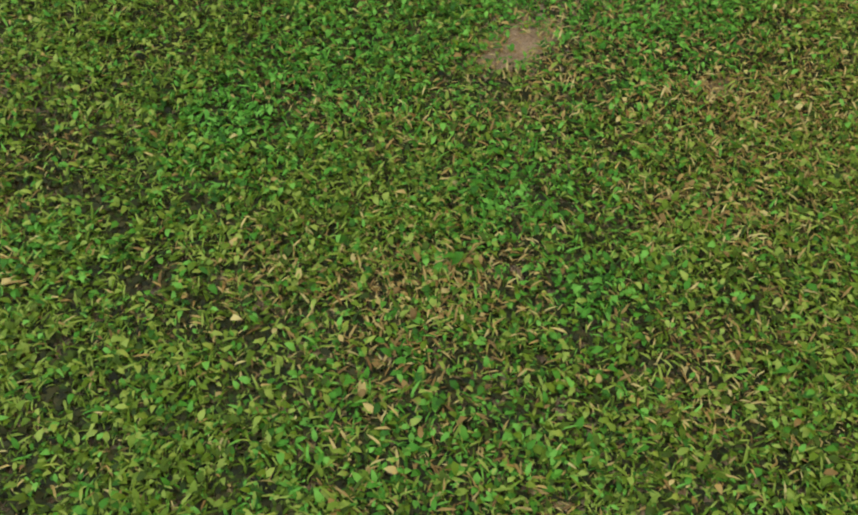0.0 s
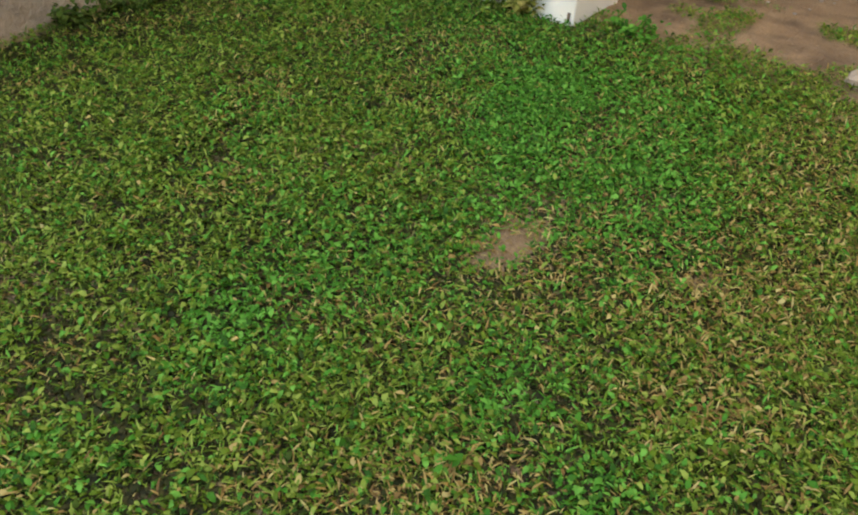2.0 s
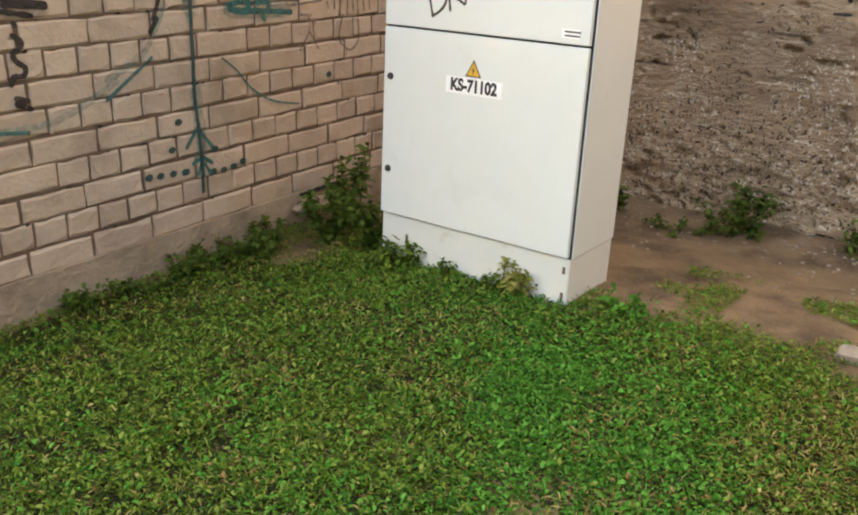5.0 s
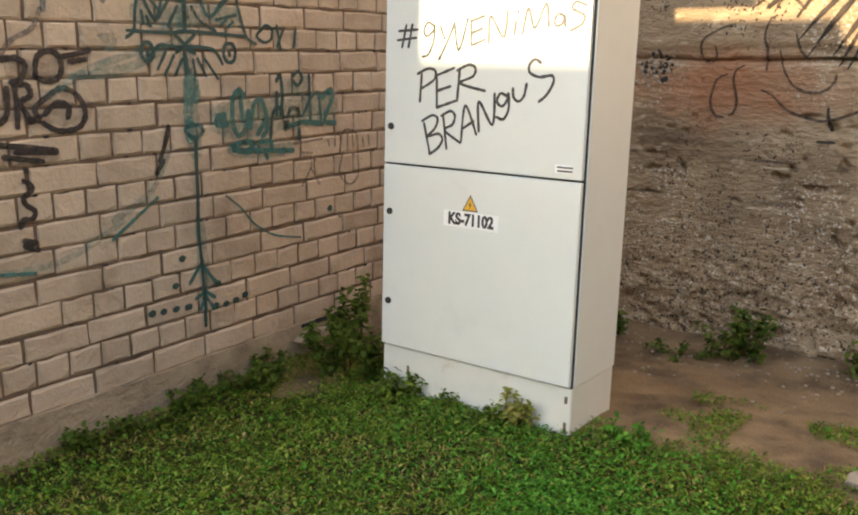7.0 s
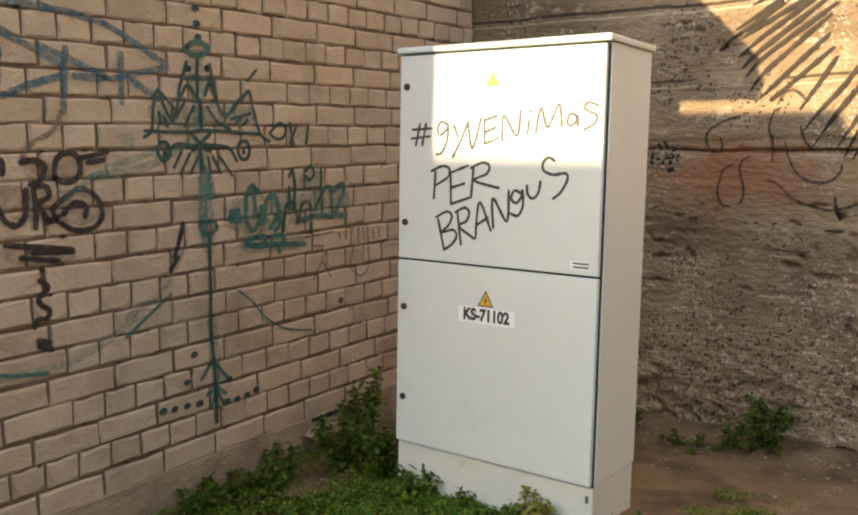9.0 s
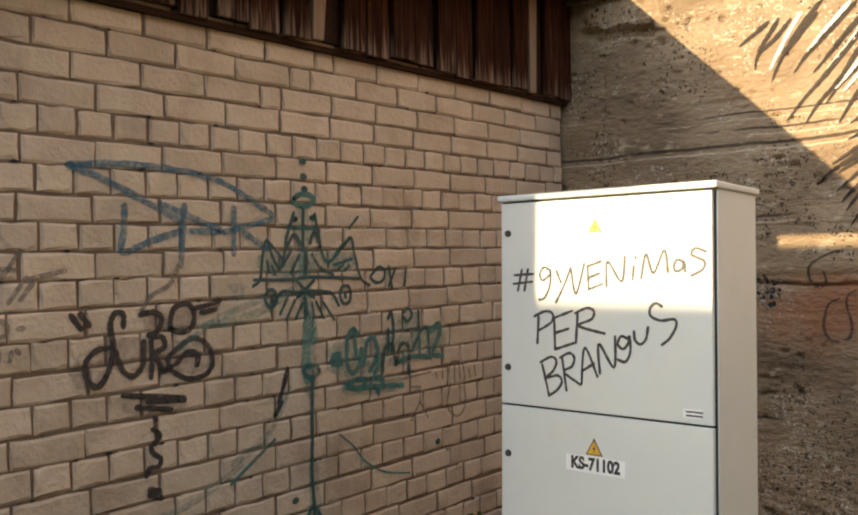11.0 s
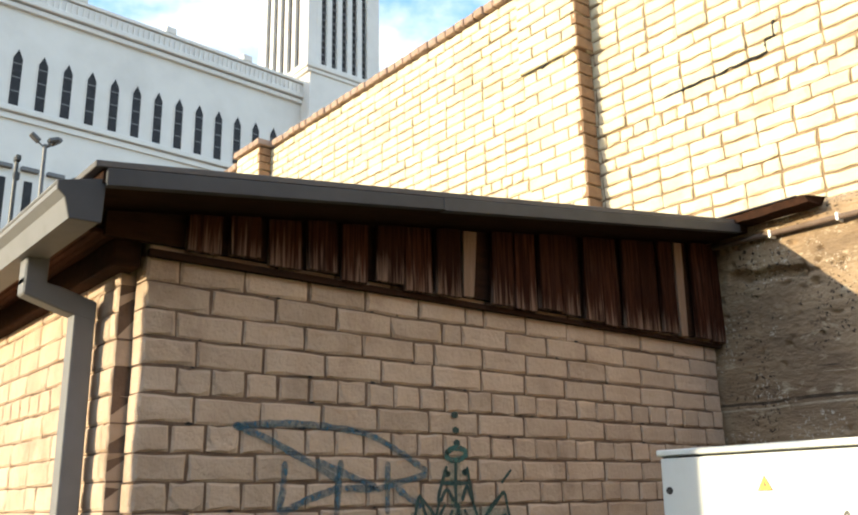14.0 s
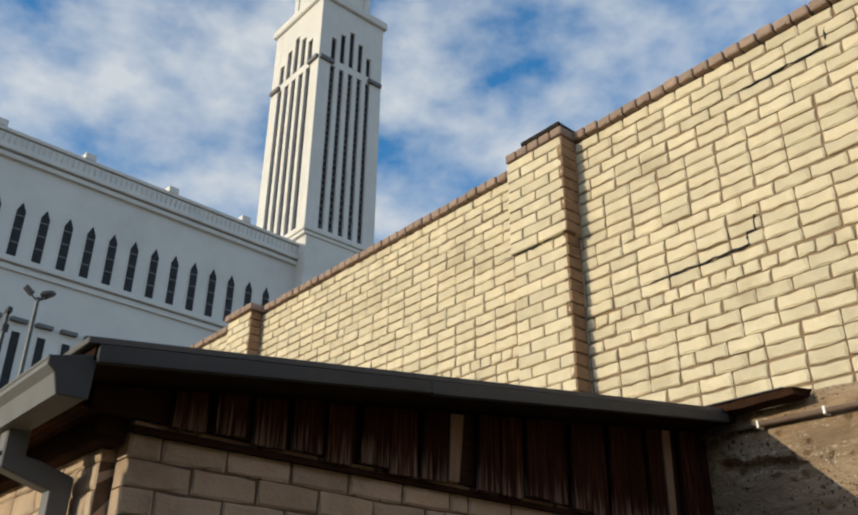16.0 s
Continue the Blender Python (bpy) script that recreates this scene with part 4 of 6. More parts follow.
    s([[(-2.152, 0.725), (-2.068, 0.66), (-1.981, 0.566), (-1.852, 0.492), (-1.675, 0.451)], [(-1.381, 0.519), (-1.372, 0.511)]], 0.01, 'paint_teal')
    s([[(-2.448, 1.059), (-2.468, 0.991), (-2.5, 0.919)], [(-2.482, 0.917), (-2.519, 0.868)]], 0.0225, 'paint_black')
    for line, w in (([(-2.345, 1.75), (-2.34, 1.5), (-2.33, 1.3)], 0.07), ([(-2.31, 1.27), (-2.32, 1.1), (-2.31, 0.95)], 0.075), ([(-2.31, 0.62), (-2.30, 0.30)], 0.06),
                    ([(-2.56, 1.52), (-2.42, 1.50), (-2.25, 1.52), (-2.06, 1.52)], 0.09), ([(-2.866, 1.277), (-2.647, 1.296), (-2.378, 1.408)], 0.04), ([(-2.743, 0.70), (-2.55, 0.80), (-2.44, 0.98)], 0.03), ([(-3.3, 0.575), (-2.982, 0.577), (-2.70, 0.69)], 0.028),
                    ([(-2.56, 1.37), (-2.8, 1.30), (-2.98, 1.20)], 0.03), ([(-2.72, 1.44), (-2.70, 1.39)], 0.07)):
        s([line], w, "paint_haze")
    # a row of round dots along the foot, and three above it
    for u, v in ((-2.595, 0.268), (-2.533, 0.262), (-2.466, 0.258), (-2.398, 0.252), (-2.243, 0.222), (-2.18, 0.217), (-2.12, 0.221), (-2.061, 0.234), (-2.461, 0.364), (-2.225, 0.324), (-2.416, 0.479), (-1.453, 0.569),
                 (-2.338, 1.964), (-2.332, 1.897), (-2.330, 1.842), (-2.388, 1.708), (-2.287, 1.715)):
        s([[(u - 0.006, v), (u + 0.006, v)]], 0.030, "paint_dark")
    p.done("spray_paint_tower", "teal and black spray-painted crowned tower on the brick wall", "graffiti")


def paint_teal_tag():
    p = Paint("y", -0.0046)
    s = p.draw
    s([[(-1.893, 1.469), (-1.863, 1.487), (-1.826, 1.468), (-1.834, 1.426), (-1.879, 1.411), (-1.923, 1.438), (-1.893, 1.469)], [(-1.795, 1.486), (-1.774, 1.379)], [(-1.748, 1.478), (-1.797, 1.393)], [(-1.669, 1.477), (-1.687, 1.39)]], 0.015, 'paint_dark')
    s([[(-2.136, 1.09), (-2.176, 1.086), (-2.184, 1.052), (-2.13, 1.046)], [(-2.177, 1.076), (-2.136, 1.072)]], 0.026, 'paint_teal')
    s([[(-2.016, 1.174), (-2.054, 1.197), (-2.087, 1.149), (-2.089, 1.047), (-2.059, 0.993), (-2.013, 1.027), (-1.996, 1.103)], [(-2.043, 1.202), (-2.033, 1.067)]], 0.026, 'paint_teal')
    s([[(-1.984, 1.024), (-1.96, 1.126), (-1.915, 1.148), (-1.887, 1.093), (-1.881, 1.013), (-1.912, 0.977)], [(-1.941, 0.993), (-1.896, 1.041)]], 0.026, 'paint_teal')
    s([[(-1.86, 0.971), (-1.834, 1.089), (-1.78, 1.098), (-1.759, 1.001), (-1.725, 1.093), (-1.669, 1.088), (-1.664, 0.95)], [(-1.808, 1.234), (-1.784, 1.259), (-1.771, 1.164), (-1.789, 1.071)], [(-1.809, 1.18), (-1.812, 1.073)]], 0.0213, 'paint_dark')
    s([[(-1.698, 1.254), (-1.657, 1.274), (-1.634, 1.24), (-1.667, 1.209), (-1.699, 1.233)], [(-1.584, 1.254), (-1.58, 1.039)], [(-1.638, 1.058), (-1.569, 1.15), (-1.518, 1.16), (-1.504, 1.032)]], 0.0187, 'paint_dark')
    s([[(-1.493, 1.144), (-1.431, 1.183), (-1.414, 1.139), (-1.478, 1.029), (-1.399, 1.013)], [(-1.743, 1.013), (-1.622, 1.029), (-1.496, 1.011)]], 0.026, 'paint_teal')
    s([[(-2.099, 0.947), (-2.021, 0.963), (-1.971, 0.952), (-2.008, 0.92), (-2.092, 0.93)], [(-2.022, 0.917), (-1.891, 0.911), (-1.714, 0.895)], [(-1.935, 0.953), (-1.86, 0.95), (-1.861, 0.918)], [(-1.899, 0.907), (-1.885, 0.873)]], 0.026, 'paint_teal')
    s([[(-1.705, 0.927), (-1.497, 0.937)], [(-1.454, 0.927), (-1.446, 0.897)], [(-1.4, 0.938), (-1.401, 0.892)], [(-1.366, 0.859), (-1.337, 0.958), (-1.272, 0.966), (-1.226, 0.938), (-1.218, 0.841)], [(-1.3, 0.945), (-1.302, 0.863)], [(-1.263, 0.942), (-1.255, 0.869)], [(-1.178, 0.921), (-1.169, 0.872)], [(-1.13, 0.928), (-1.121, 0.872)]], 0.012, 'paint_grey')
    s([[(-1.592, 0.872), (-1.585, 0.801), (-1.653, 0.713)], [(-1.585, 0.795), (-1.527, 0.708)], [(-1.339, 0.856), (-1.368, 0.742), (-1.287, 0.677), (-1.22, 0.721), (-1.218, 0.826)], [(-1.645, 0.878), (-1.575, 0.87)]], 0.012, 'paint_grey')
    for line, w in (([(-2.15, 1.07), (-1.85, 1.07), (-1.45, 1.10)], 0.16), ([(-2.1, 0.93), (-1.75, 0.91)], 0.07), ([(-1.75, 1.2), (-1.6, 1.22)], 0.08)):
        s([line], w, "paint_haze")
    p.done("spray_paint_tag", "dense teal and dark spray-painted tag on the brick wall", "graffiti")


def paint_blue_tag():
    p = Paint("y", -0.0038)
    s = p.draw
    s([[(-3.409, 1.877), (-3.216, 1.893), (-3.017, 1.888), (-2.802, 1.86), (-2.631, 1.786), (-2.512, 1.722)], [(-3.409, 1.877), (-3.286, 1.836), (-3.118, 1.76), (-2.966, 1.687)]], 0.027, 'paint_blue')
    s([[(-3.201, 1.741), (-3.206, 1.649), (-3.211, 1.571), (-3.094, 1.611), (-2.967, 1.648)], [(-3.056, 1.756), (-2.914, 1.703), (-2.778, 1.652), (-2.914, 1.652)], [(-2.947, 1.747), (-2.956, 1.648), (-2.968, 1.514)], [(-2.714, 1.743), (-2.717, 1.56)], [(-2.764, 1.647), (-2.512, 1.705)], [(-2.664, 1.647), (-2.547, 1.576)]], 0.027, 'paint_blue')
    s([[(-2.981, 1.514), (-3.02, 1.445), (-3.096, 1.406), (-3.14, 1.357)]], 0.02, 'paint_grey')
    p.done("spray_paint_tag", "blue spray-painted arrow and letters on the brick wall", "graffiti")


def paint_black_tag():
    p = Paint("y", -0.0044)
    s = p.draw
    s([[(-3.414, 1.351), (-3.379, 1.301)], [(-3.379, 1.352), (-3.348, 1.311)]], 0.0225, 'paint_black')
    s([[(-3.216, 1.297), (-3.216, 1.341), (-3.248, 1.348), (-3.267, 1.305), (-3.258, 1.224), (-3.28, 1.137), (-3.32, 1.089), (-3.356, 1.116), (-3.365, 1.175), (-3.325, 1.218), (-3.267, 1.225)], [(-3.248, 1.211), (-3.225, 1.141), (-3.179, 1.112), (-3.14, 1.153), (-3.135, 1.234)]], 0.0225, 'paint_black')
    s([[(-3.145, 1.337), (-3.091, 1.342), (-3.057, 1.319), (-3.077, 1.27), (-3.116, 1.257)], [(-3.022, 1.274), (-3.006, 1.349), (-2.944, 1.366), (-2.913, 1.322), (-2.93, 1.271), (-2.981, 1.258), (-3.017, 1.274)]], 0.0225, 'paint_black')
    s([[(-2.908, 1.347), (-2.849, 1.357), (-2.794, 1.371)], [(-2.881, 1.328), (-2.811, 1.337)]], 0.0225, 'paint_black')
    s([[(-3.106, 1.252), (-3.102, 1.169), (-3.107, 1.099)], [(-3.101, 1.247), (-3.06, 1.248), (-3.047, 1.21), (-3.087, 1.184), (-3.058, 1.124)], [(-3.058, 1.114), (-3.018, 1.13)]], 0.0225, 'paint_black')
    s([[(-3.023, 1.116), (-3.033, 1.163), (-2.985, 1.2), (-2.92, 1.232), (-2.854, 1.197), (-2.831, 1.132), (-2.864, 1.082), (-2.948, 1.075), (-3.011, 1.109)], [(-2.998, 1.138), (-2.946, 1.18), (-2.9, 1.163), (-2.905, 1.125)]], 0.0225, 'paint_black')
    s([[(-3.225, 1.046), (-2.965, 1.004)], [(-3.168, 0.994), (-3.022, 0.966)], [(-3.124, 1.008), (-2.965, 0.995)]], 0.0213, 'paint_black')
    s([[(-3.096, 0.943), (-3.091, 0.938)], [(-3.106, 0.904), (-3.075, 0.878), (-3.09, 0.856), (-3.113, 0.839), (-3.105, 0.813), (-3.074, 0.787), (-3.084, 0.76), (-3.12, 0.759), (-3.134, 0.735)], [(-3.123, 0.681), (-3.083, 0.668)], [(-3.123, 0.661), (-3.075, 0.638)]], 0.0213, 'paint_black')
    s([[(-3.336, 0.597), (-3.226, 0.571), (-3.096, 0.551)], [(-2.527, 0.764), (-2.643, 0.692), (-2.753, 0.623)]], 0.015, 'paint_teal')
    for line, w in (([(-3.36, 1.15), (-3.25, 1.2), (-3.1, 1.18), (-2.85, 1.15)], 0.12), ([(-3.1, 1.30), (-2.92, 1.31)], 0.07), ([(-3.20, 1.0), (-2.98, 0.99)], 0.06)):
        s([line], w, "paint_smoke")
    p.done("spray_paint_tag", "black spray-painted looping tag with underline and wavy tail", "graffiti")


def paint_grey_tag():
    p = Paint("y", -0.0040)
    s = p.draw
    s([[(-3.737, 1.526), (-3.607, 1.514)], [(-3.584, 1.574), (-3.647, 1.491)], [(-3.744, 1.495), (-3.682, 1.494), (-3.669, 1.436), (-3.703, 1.382), (-3.745, 1.394)], [(-3.567, 1.488), (-3.626, 1.406)], [(-3.554, 1.482), (-3.432, 1.508)], [(-3.546, 1.468), (-3.586, 1.413)]], 0.018, 'paint_grey')
    s([[(-3.71, 1.326), (-3.68, 1.35), (-3.636, 1.336), (-3.636, 1.302), (-3.675, 1.294), (-3.706, 1.315)], [(-3.751, 1.326), (-3.74, 1.325)], [(-3.596, 1.318), (-3.58, 1.32)]], 0.018, 'paint_grey')
    s([[(-3.738, 1.209), (-3.688, 1.181)], [(-3.662, 1.249), (-3.669, 1.188)], [(-3.619, 1.242), (-3.626, 1.213)], [(-3.603, 1.248), (-3.595, 1.236)]], 0.018, 'paint_grey')
    p.done("spray_paint_tag", "faded grey spray-painted marks by the wall corner", "graffiti")


def write_on_cabinet():
    p = Paint("x", FX - 0.0046)
    s = p.draw
    s([[(-0.988, 1.472), (-0.969, 1.39)], [(-1.016, 1.472), (-1, 1.391)], [(-0.953, 1.45), (-1.042, 1.455)], [(-0.948, 1.416), (-1.036, 1.425)]], 0.0105, 'marker')
    s([[(-1.115, 1.47), (-1.09, 1.48), (-1.072, 1.455), (-1.084, 1.43), (-1.115, 1.451), (-1.12, 1.472), (-1.117, 1.413), (-1.094, 1.365), (-1.069, 1.356)]], 0.0105, 'marker')
    s([[(-1.147, 1.465), (-1.166, 1.422)], [(-1.21, 1.48), (-1.181, 1.414), (-1.144, 1.347)]], 0.0105, 'marker')
    s([[(-1.21, 1.472), (-1.231, 1.38), (-1.267, 1.492)]], 0.0105, 'marker')
    s([[(-1.281, 1.486), (-1.285, 1.399)], [(-1.281, 1.482), (-1.336, 1.5)], [(-1.283, 1.439), (-1.329, 1.456)], [(-1.285, 1.397), (-1.343, 1.418)]], 0.0105, 'marker')
    s([[(-1.359, 1.406), (-1.363, 1.499), (-1.419, 1.426), (-1.433, 1.515)]], 0.0105, 'marker')
    s([[(-1.468, 1.483), (-1.463, 1.433)], [(-1.474, 1.51), (-1.476, 1.514)]], 0.0105, 'marker')
    s([[(-1.496, 1.437), (-1.515, 1.524), (-1.543, 1.456), (-1.584, 1.536), (-1.597, 1.46)]], 0.0105, 'marker')
    s([[(-1.654, 1.494), (-1.631, 1.502), (-1.619, 1.479), (-1.627, 1.462), (-1.648, 1.47), (-1.656, 1.494), (-1.66, 1.46)]], 0.0105, 'marker')
    s([[(-1.735, 1.527), (-1.697, 1.54), (-1.682, 1.52), (-1.705, 1.507), (-1.729, 1.494), (-1.721, 1.468), (-1.682, 1.447)]], 0.0105, 'marker')
    s([[(-1.066, 1.29), (-1.06, 1.19)], [(-1.048, 1.292), (-1.096, 1.312), (-1.129, 1.303), (-1.123, 1.271), (-1.071, 1.24)]], 0.0105, 'marker')
    s([[(-1.136, 1.288), (-1.14, 1.169)], [(-1.131, 1.286), (-1.214, 1.316)], [(-1.138, 1.23), (-1.199, 1.249)], [(-1.14, 1.169), (-1.221, 1.196)]], 0.0105, 'marker')
    s([[(-1.23, 1.197), (-1.238, 1.308)], [(-1.228, 1.308), (-1.276, 1.328), (-1.306, 1.318), (-1.297, 1.288), (-1.243, 1.261), (-1.35, 1.237)]], 0.0105, 'marker')
    s([[(-1.082, 1.107), (-1.112, 0.992)], [(-1.072, 1.115), (-1.12, 1.139), (-1.145, 1.126), (-1.132, 1.089), (-1.1, 1.059), (-1.15, 1.071), (-1.169, 1.05), (-1.149, 1.017), (-1.112, 0.992)]], 0.0105, 'marker')
    s([[(-1.189, 1.018), (-1.17, 1.14)], [(-1.162, 1.139), (-1.201, 1.158), (-1.223, 1.143), (-1.213, 1.109), (-1.179, 1.086), (-1.249, 1.044)]], 0.0105, 'marker')
    s([[(-1.254, 1.046), (-1.268, 1.181), (-1.32, 1.08)], [(-1.256, 1.094), (-1.306, 1.126)]], 0.0105, 'marker')
    s([[(-1.331, 1.091), (-1.327, 1.198), (-1.388, 1.117), (-1.393, 1.229)]], 0.0105, 'marker')
    s([[(-1.444, 1.222), (-1.417, 1.23), (-1.404, 1.202), (-1.424, 1.185), (-1.444, 1.204), (-1.45, 1.232), (-1.453, 1.175), (-1.433, 1.14), (-1.404, 1.146)]], 0.0105, 'marker')
    s([[(-1.468, 1.249), (-1.472, 1.219), (-1.492, 1.205), (-1.513, 1.223), (-1.522, 1.266)]], 0.0105, 'marker')
    s([[(-1.574, 1.34), (-1.551, 1.351), (-1.53, 1.333), (-1.532, 1.306), (-1.57, 1.291), (-1.618, 1.297), (-1.626, 1.274), (-1.602, 1.231), (-1.573, 1.207)]], 0.0105, 'marker')
    ink = p.done("marker_writing", "black marker handwriting across the upper cabinet door", "handwriting")
    ink.matrix_world = TIP


for paint in (paint_crown, paint_teal_tag, paint_blue_tag, paint_black_tag, paint_grey_tag, write_on_cabinet):
    paint()


def paint_east_wall():
    """Brown loops and a fan of dark tapering fingers with a ring on the concrete."""
    p = Paint("concrete", 0.006)
    s = p.draw
    fan = [
      [(-1.126, 2.656), (-1.201, 2.703), (-1.287, 2.761)], [(-1.208, 2.516), (-1.229, 2.596), (-1.325, 2.668), (-1.402, 2.755)], [(-1.223, 2.611), (-1.287, 2.689), (-1.339, 2.767)],
      [(-1.298, 2.44), (-1.346, 2.549), (-1.453, 2.704), (-1.563, 2.825)], [(-1.369, 2.574), (-1.44, 2.655), (-1.536, 2.76)], [(-1.413, 2.468), (-1.482, 2.557), (-1.618, 2.676), (-1.722, 2.781)],
      [(-1.511, 2.454), (-1.592, 2.541), (-1.671, 2.625), (-1.799, 2.753)], [(-1.372, 2.214), (-1.47, 2.332), (-1.579, 2.445), (-1.723, 2.603), (-1.874, 2.765)], [(-1.471, 2.195), (-1.539, 2.295), (-1.646, 2.408), (-1.737, 2.546), (-1.923, 2.729)],
      [(-1.567, 2.278), (-1.646, 2.38), (-1.75, 2.476), (-1.924, 2.65)], [(-1.635, 2.178), (-1.687, 2.264), (-1.764, 2.365), (-1.949, 2.566)], [(-1.688, 2.167), (-1.765, 2.214), (-1.927, 2.317)],
      [(-1.675, 2.086), (-1.766, 2.132), (-1.976, 2.271)], [(-1.596, 1.966), (-1.676, 2.016), (-1.825, 2.113), (-2.024, 2.265)], [(-1.515, 1.867), (-1.583, 1.925), (-1.702, 2), (-1.825, 2.086), (-2.025, 2.226)],
      [(-1.623, 1.922), (-1.729, 1.984), (-2.049, 2.157)], [(-1.616, 1.825), (-1.703, 1.903), (-1.826, 1.991), (-2.026, 2.133)], [(-1.638, 1.768), (-1.73, 1.86), (-2.05, 2.105)],
      [(-1.66, 1.725), (-1.756, 1.831), (-2.074, 2.063)], [(-1.679, 1.646), (-1.744, 1.736), (-1.827, 1.814), (-2.051, 2.013)], [(-1.732, 1.612), (-1.828, 1.705), (-2.051, 1.921)],
      [(-1.783, 1.597), (-1.829, 1.637), (-2.076, 1.854)]]
    gaps = [
      [(-1.289, 2.505), (-1.369, 2.646), (-1.453, 2.775)], [(-1.482, 2.571), (-1.591, 2.68), (-1.696, 2.786)], [(-1.579, 2.459), (-1.736, 2.633), (-1.824, 2.734)],
      [(-1.62, 2.356), (-1.699, 2.442), (-1.826, 2.6), (-1.899, 2.68)], [(-1.66, 2.337), (-1.821, 2.511), (-1.949, 2.645)], [(-1.764, 2.318), (-1.822, 2.376), (-1.974, 2.483)]]
    low = [
      [(-1.932, 1.553), (-2.01, 1.672), (-2.095, 1.812)], [(-1.956, 1.446), (-2.036, 1.554), (-2.125, 1.658), (-2.219, 1.796)], [(-2.004, 1.367), (-2.102, 1.528), (-2.178, 1.632), (-2.312, 1.818)],
      [(-2.06, 1.448), (-2.135, 1.567), (-2.231, 1.695)], [(-2.12, 1.37), (-2.183, 1.476), (-2.261, 1.606), (-2.366, 1.755)], [(-2.151, 1.317), (-2.211, 1.451), (-2.27, 1.529), (-2.416, 1.729)],
      [(-2.19, 1.305), (-2.24, 1.412), (-2.276, 1.477), (-2.445, 1.679)]]
    rings = [
      [(-1.94, 1.473), (-1.967, 1.393), (-2.006, 1.353)], [(-1.793, 1.194), (-1.851, 1.168), (-1.912, 1.11), (-1.996, 1.07), (-2.104, 1.05), (-2.204, 1.078), (-2.317, 1.133)], [(-1.869, 1.39), (-1.891, 1.309), (-1.94, 1.228), (-2.01, 1.19), (-2.088, 1.194), (-2.135, 1.236), (-2.143, 1.277)],
      [(-1.812, 1.553), (-1.788, 1.471), (-1.807, 1.389), (-1.811, 1.292)], [(-1.823, 1.58), (-1.857, 1.639), (-1.909, 1.647), (-1.967, 1.593)], [(-1.635, 1.525), (-1.566, 1.502), (-1.483, 1.453), (-1.464, 1.395), (-1.487, 1.344), (-1.523, 1.331), (-1.55, 1.355), (-1.539, 1.411)],
      [(-1.697, 1.316), (-1.657, 1.287), (-1.649, 1.23), (-1.671, 1.145), (-1.663, 1.078), (-1.636, 1.057)], [(-1.616, 1.271), (-1.561, 1.241), (-1.538, 1.167), (-1.537, 1.109), (-1.562, 1.061), (-1.608, 1.046)]]
    mark = [[(-2.123, 1.114), (-2.127, 1.073), (-2.148, 1.006)], [(-2.089, 0.946), (-2.167, 0.947)], [(-1.231, 1.391), (-1.249, 1.362)]]
    s(gaps, 0.022, "paint_pale", 0.5)
    s(fan, 0.024, "paint_finger", 0.25)
    s(low, 0.023, "paint_finger", 0.25)
    s(rings, 0.015, "paint_brown", 0.55)
    s(mark, 0.018, "paint_black", 0.7)
    p.done("spray_paint_tag", "brown sprayed loops and fanned dark fingers on rough concrete", "graffiti")


paint_east_wall()


def text_mesh(words, size, name="letters", bold=0.0):
    cu = bpy.data.curves.new(name, "FONT")
    cu.body, cu.size, cu.align_x, cu.align_y, cu.extrude, cu.offset = words, size, "CENTER", "CENTER", 0.0004, bold
    tmp = new("letters_curve", cu)
    bpy.context.view_layer.update()
    me = bpy.data.meshes.new_from_object(tmp.evaluated_get(bpy.context.evaluated_depsgraph_get()))
    bpy.data.objects.remove(tmp)
    me.name = name
    return me


def triangle_sign(parent, y, z, size):
    """Yellow warning triangle with a dark rim and a lightning bolt."""
    x = FX - 0.0048
    h = size * 0.9
    tri = [(y + size / 2, z), (y - size / 2, z), (y, z + h)]
    sign = part("warning_triangle", prism(tri, 0, x, x + 0.001), M["black"], parent, "yellow warning triangle with lightning bolt")
    i = 0.80
    cy, cz = y, z + h / 3
    part("field", prism([(cy + (a - cy) * i, cz + (b - cz) * i) for a, b in tri], 0, x - 0.0006, x), M["yellow"], sign)
    u = size * 0.1
    bolt = [(cy - u * .3, cz + u * 2.6), (cy + u * .9, cz + u * .2), (cy + u * .1, cz + u * .2), (cy + u * .5, cz - u * 1.9), (cy - u * .9, cz + u * .8), (cy - u * .1, cz + u * .8)]
    part("bolt", prism(bolt, 0, x - 0.0012, x - 0.0006), M["black"], sign)


